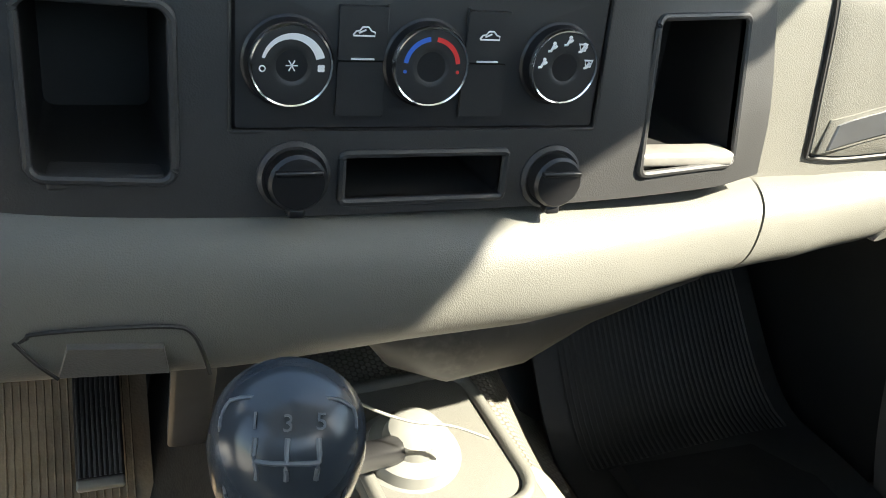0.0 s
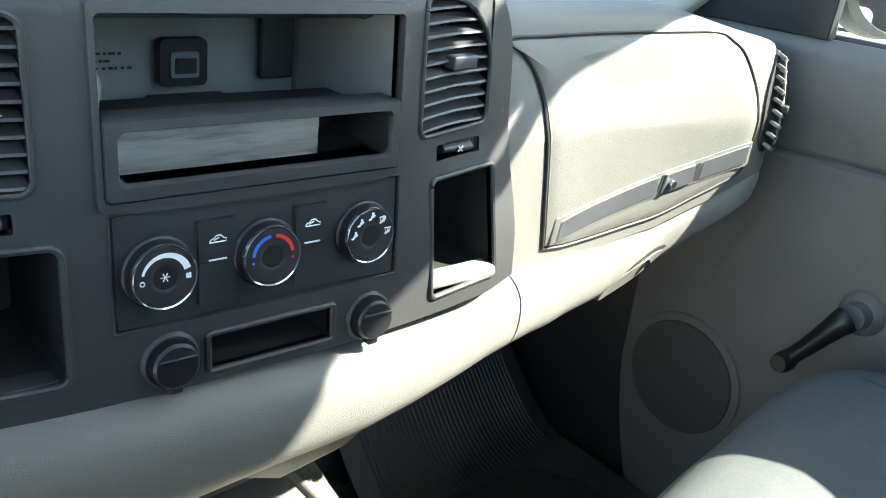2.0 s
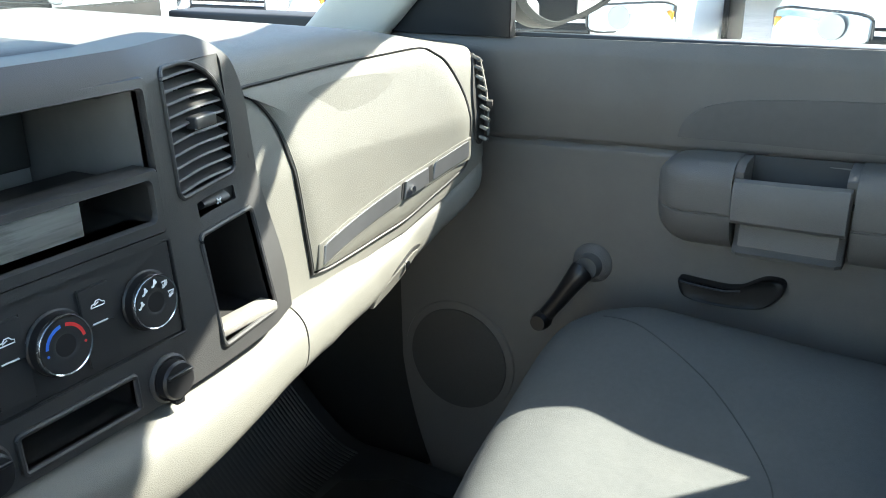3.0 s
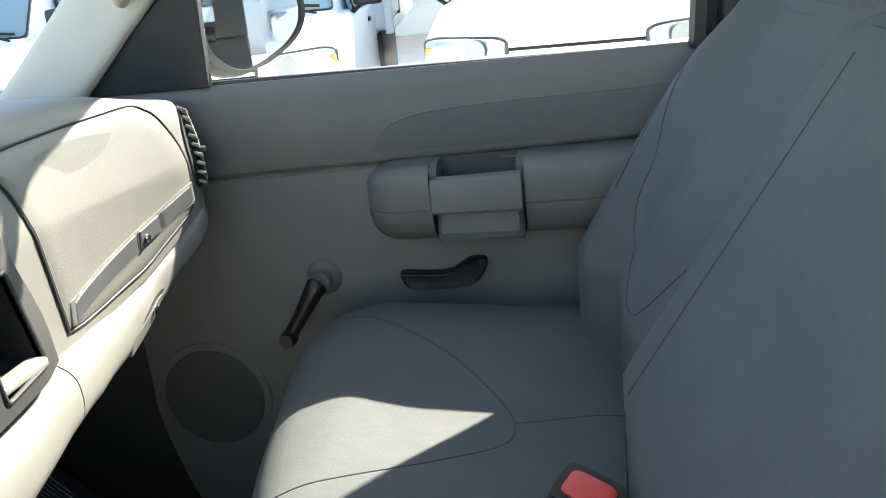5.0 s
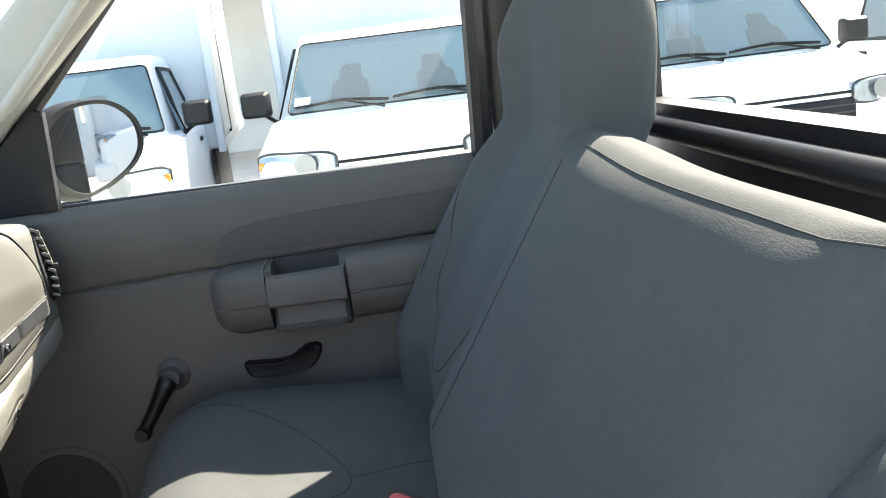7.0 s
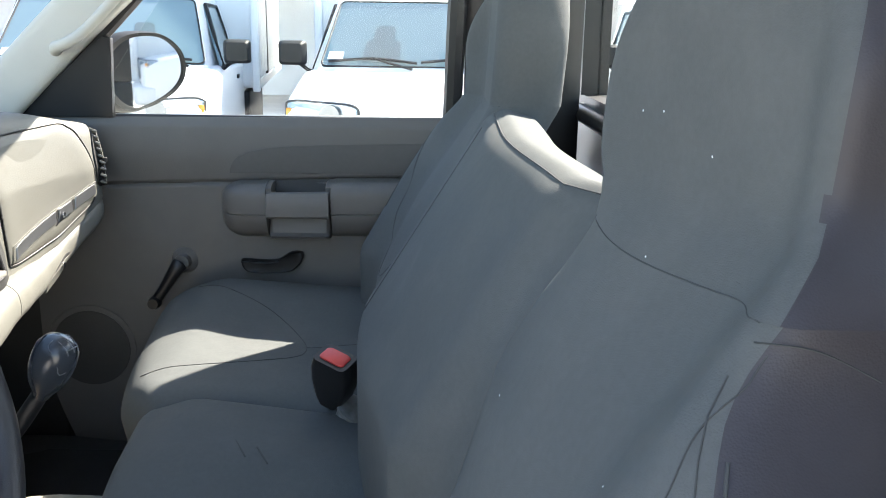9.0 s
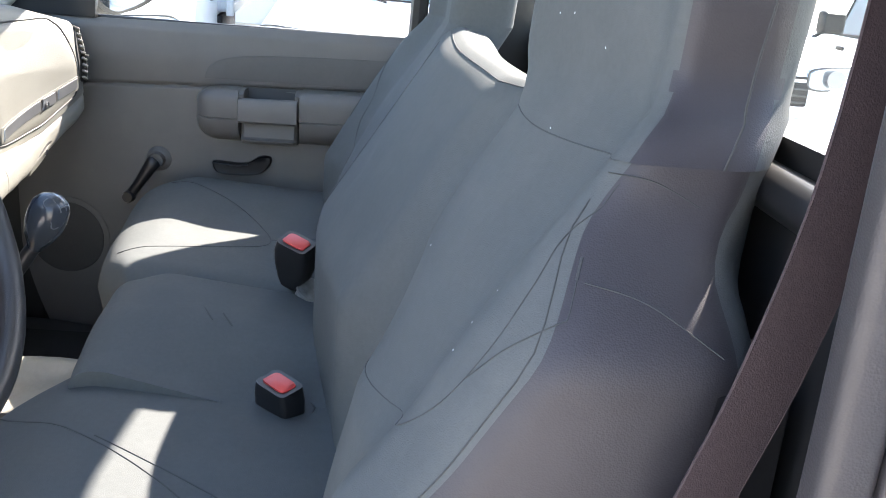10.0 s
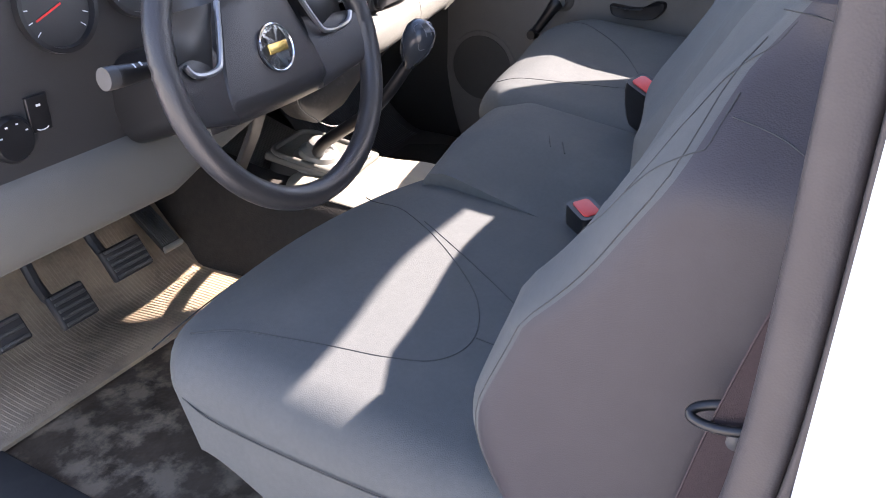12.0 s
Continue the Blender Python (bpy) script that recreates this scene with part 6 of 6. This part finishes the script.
def truck(at, boxed, h=0.0, yaw=0.0):
    """A parked light truck; its nose looks to -x, its local origin is the middle of the front on the ground."""
    x, y, g, W = 0.0, 0.0, 0.0, 0.86
    t = thing("box_truck" if boxed else "pickup_truck", ("parked white delivery truck with a tall white box body" if boxed else "parked white pickup truck facing the cab"), "truck", "parked trucks")

    def sect(px, z0, z1, w, r):
        return [Vector((px, a * w, mix(z0, z1, (b + 1) / 2))) for a, b in rounded(-1, 1, -1, 1, r, 4)]
    part("body", loft([sect(0.0, 0.52, 1.00, W - 0.12, 0.3), sect(0.06, 0.46, 1.06, W - 0.03, 0.25), sect(0.30, 0.44, 1.12, W, 0.2), sect(0.95, 0.44, 1.23, W, 0.12), sect(2.6, 0.44, 1.24, W, 0.12), sect(4.6, 0.44, 1.22, W, 0.12)]), PAINT, t, "white painted body")
    cab = part("cab", loft([[Vector((px, a * w, z)) for a, z in ((-1, 1.16), (1, 1.16), (0.82, ztop - 0.03), (0.76, ztop), (-0.76, ztop), (-0.82, ztop - 0.03))] for px, w, ztop in ((0.90, W - 0.03, 1.21), (1.00, W - 0.04, 1.27), (1.46, W - 0.06, 1.75), (1.60, W - 0.06, 1.80), (2.35, W - 0.06, 1.81), (2.55, W - 0.05, 1.74))]), PAINT, t)

    def ws(a, s, o):
        return Vector((mix(0.985, 1.430, s), a * mix(W - 0.125, W - 0.235, s), mix(1.245, 1.705, s))) + Vector((-0.72, 0, 0.69)) * (o + 0.016)
    outline = rounded(-1, 1, 0.0, 1.0, 0.06, 4)
    part("windscreen", loft([[ws(a, s, o) for a, s in outline] for o in (-0.02, 0.004)]), CARGLASS, t, "blue tinted windscreen", smooth=False)
    part("windscreen_seal", tube([ws(a, s, 0.004) for a, s in outline], 0.007, 6, closed=True), SMOKED, t)
    part("cowl_panel", loft([[ws(a, -0.02 - 0.10 * b, 0.004) for a, b in ((-1.02, 0), (1.02, 0), (1.02, 1), (-1.02, 1))], [ws(a, -0.02 - 0.10 * b, -0.03) for a, b in ((-1.02, 0), (1.02, 0), (1.02, 1), (-1.02, 1))]]), GREYPAINT, t, smooth=False)
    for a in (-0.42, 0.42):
        # Flat shapes on the opaque windscreen; shade and glass tint are in their colour.
        part("seat_shape", loft([[ws(a + p * 0.19 * w, mix(0.06, 0.62, k), 0.0055) for p in (-1, 1)] + [ws(a + p * 0.19 * w, mix(0.06, 0.62, k), 0.002) for p in (1, -1)] for k, w in ((0, 1.0), (0.55, 0.95), (0.62, 0.6), (0.94, 0.56), (1.0, 0.42))]), SEATGREY, t, "flat seat back shape on the opaque glass, shade painted in", smooth=False)
    for a0, a1, a2 in ((-0.88, -0.40, 0.02), (0.06, 0.50, 0.93)):
        w = part("wiper", tube(smooth_path([ws(a0, 0.030, 0.022), ws(a1, 0.085, 0.026), ws(a2, 0.045, 0.022)], 5), 0.011, 6), SMOKED, t)
        part("wiper_arm", tube([ws(a0 + 0.04, -0.06, 0.02), ws(a0 + 0.30, 0.02, 0.035), ws(a1, 0.09, 0.034)], 0.009, 6), SMOKED, w)
    part("sticker", loft([[ws(0.88 + p * 0.075, mix(0.10, 0.21, q), o) for p, q in ((-1, 0), (1, 0), (1, 1), (-1, 1))] for o in (0.005, 0.009)]), WHITE, t, "pale paper sticker", smooth=False)
    for s in (-1, 1):
        hl = part("headlamp", loft([[Vector((px + 0.10 * max(0.0, a * s), s * (W - 0.26) + a * 0.235 * k, 1.0 + b * 0.075 * k + (0.012 * a * s))) for a, b in rounded(-1, 1, -1, 1, 0.42, 5)] for px, k in ((0.14, 1.0), (0.0, 1.0), (-0.022, 0.92))]), LAMP, t, "clear headlamp")
        part("reflector", lathe([(0.062, -0.030), (0.060, -0.026), (0.035, -0.018), (0.012, -0.028)], Matrix.Translation((0.0, s * (W - 0.31), 1.0)) @ pose(0, 0, 0, 0, 90), 20), SILVER, hl, "round reflector bowl")
        part("lamp_edge", tube([Vector((-0.008 + 0.10 * max(0.0, a * s), s * (W - 0.26) + a * 0.232, 1.0 + b * 0.074 + 0.012 * a * s)) for a, b in rounded(-1, 1, -1, 1, 0.42, 5)], 0.007, 6, closed=True), BLADE, hl)
        part("indicator", box(0.055, 0.10, s * (W - 0.050) - 0.018, s * (W - 0.050) + 0.018, 0.975, 1.035, 0.010), AMBER, hl, "amber indicator lens")
        side_pt = lambda u, v, o, s=s: Vector((mix(1.30 + 0.24 * v, 2.25, u), s * (mix(W - 0.040, W - 0.180, v) + o), mix(1.23, 1.69, v)))
        sw = part("side_window", solid(lambda u, v: side_pt(u, v, 0.008), 4, 4, lambda u, v: side_pt(u, v, -0.02)), CARGLASS, t, "tinted side window")
        part("window_frame", tube([side_pt(u, v, 0.008) for u, v in ((0, 0), (0.5, 0), (1, 0), (1, 0.5), (1, 1), (0.5, 1), (0, 1), (0, 0.5))], 0.016, 6, closed=True), SMOKED, sw, "dark rubber window frame")
        mi = part("door_mirror", loft([[Vector((px, s * (W + 0.095) + a * 0.100 * k, 1.345 + b * 0.088 * k)) for a, b in rounded(-1, 1, -1, 1, 0.3, 4)] for px, k in ((1.04, 0.75), (1.07, 0.97), (1.13, 1.0), (1.15, 0.9))]), SMOKED, t, "dark grey door mirror")
        part("mirror_arm", tube([Vector((1.12, s * (W + 0.05), 1.27)), Vector((1.16, s * (W - 0.01), 1.22)), Vector((1.22, s * (W - 0.06), 1.20))], 0.014, 8), SMOKED, mi)
        part("door_handle", box(2.02, 2.16, s * (W + 0.004) - 0.012, s * (W + 0.004) + 0.012, 1.10, 1.135, 0.008), SMOKED, t)
        part("wheel_arch", tube([Vector((0.78 + 0.40 * math.cos(q), s * (W + 0.002), 0.36 + 0.40 * math.sin(q))) for q in (math.pi * k / 12 for k in range(13))], 0.022, 6), SMOKED, t, "dark wheel arch lip")
        for px in (0.78, 3.6):
            wl = part("wheel", lathe([(0.34, -0.10), (0.36, -0.08), (0.36, 0.08), (0.34, 0.10), (0.2, 0.10)], Matrix.Translation((px, s * (W - 0.11), 0.355)) @ pose(0, 0, 0, 90 * s), 28), RUBBER, t, "black tyre")
            part("rim", lathe([(0.20, 0.09), (0.18, 0.105), (0.05, 0.10), (0.01, 0.11)], Matrix.Translation((px, s * (W - 0.11), 0.355)) @ pose(0, 0, 0, -90 * s), 20), SILVER, wl)
    part("grille", box(-0.015, 0.08, -0.39, 0.39, 0.80, 0.965, 0.02), SMOKED, t, "black radiator grille")
    for k in range(3):
        part("grille_bar", box(-0.022, 0.0, -0.38, 0.38, 0.825 + 0.045 * k, 0.837 + 0.045 * k, 0.004), BLADE, t)
    part("bumper", box(-0.12, 0.20, -W, W, 0.46, 0.72, 0.06), PAINT, t, "white bumper")
    part("bonnet_seam", tube([Vector((px, py, 0.995)) for px, py in ((0.0, -0.36), (-0.004, -0.2), (-0.004, 0.2), (0.0, 0.36))], 0.010, 6), SMOKED, t)
    if boxed:
        part("box_body", box(2.66, 7.4, -0.98, 0.98, 0.98, 3.05 + h, 0.04), GREYPAINT, t, "tall pale box body")
        part("box_frame", box(2.61, 2.68, -1.0, 1.0, 2.96 + h, 3.08 + h, 0.02), PAINT, t)
        part("chassis_rail", box(2.5, 7.2, -0.42, 0.42, 0.60, 0.90, 0.02), SMOKED, t)
        for s in (-1, 1):
            part("corner_post", box(2.60, 2.70, s * 0.98 - 0.035, s * 0.98 + 0.035, 0.95, 3.05 + h, 0.012), PAINT, t)
            part("box_door", box(3.0, 4.1, s * 0.985 - 0.014, s * 0.985 + 0.014, 1.08, 2.75, 0.006), PAINT, t, "white side door")
            part("door_gap", box(4.12, 4.26, s * 0.985 - 0.016, s * 0.985 + 0.016, 1.05, 2.80, 0.004), SMOKED, t)
            part("skirt_rail", box(2.66, 7.4, s * 0.985 - 0.018, s * 0.985 + 0.018, 0.96, 1.05, 0.008), GREYPAINT, t)
            part("mudguard", box(2.7, 4.5, s * 0.86 - 0.05, s * 0.86 + 0.05, 0.40, 0.95, 0.02), SMOKED, t, "dark underframe panel")
    t.matrix_world = pose(at[0], at[1], GROUND, 0, 0, yaw)
    return t


truck((4.3, 1.66), True, 0.0, 8)
truck((4.3, -0.52), True, 0.1)
truck((4.6, -2.95), False)
truck((4.5, -5.3), False)
truck((9.0, -4.2), False)
truck((-6.0, -9.0), False)
truck((2.0, -8.5), False)
truck((1.2, -11.5), False)
truck((3.2, -14.5), False)
truck((-1.5, -13.0), True)
truck((4.6, 4.2), False)
truck((4.6, 6.6), False)
roofm = thing("yard_shed", "long shed with a red fascia behind the trucks", "shed", at=(16, 2, GROUND))
part("fascia", box(15.8, 16.0, -8, 26, GROUND + 3.3, GROUND + 4.4, 0.02), AWNING, roofm, "red fascia band")
part("roof", box(16.0, 24.0, -8, 26, GROUND + 4.2, GROUND + 4.4, 0.02), GREYPAINT, roofm)
part("rear_wall", box(20.0, 20.2, -8, 26, GROUND, GROUND + 4.2, 0.02), GREYPAINT, roofm)
for k in range(6):
    part("post", box(15.9, 16.1, -7.8 + 6.6 * k, -7.6 + 6.6 * k, GROUND, GROUND + 4.2, 0.01), GREYPAINT, roofm)
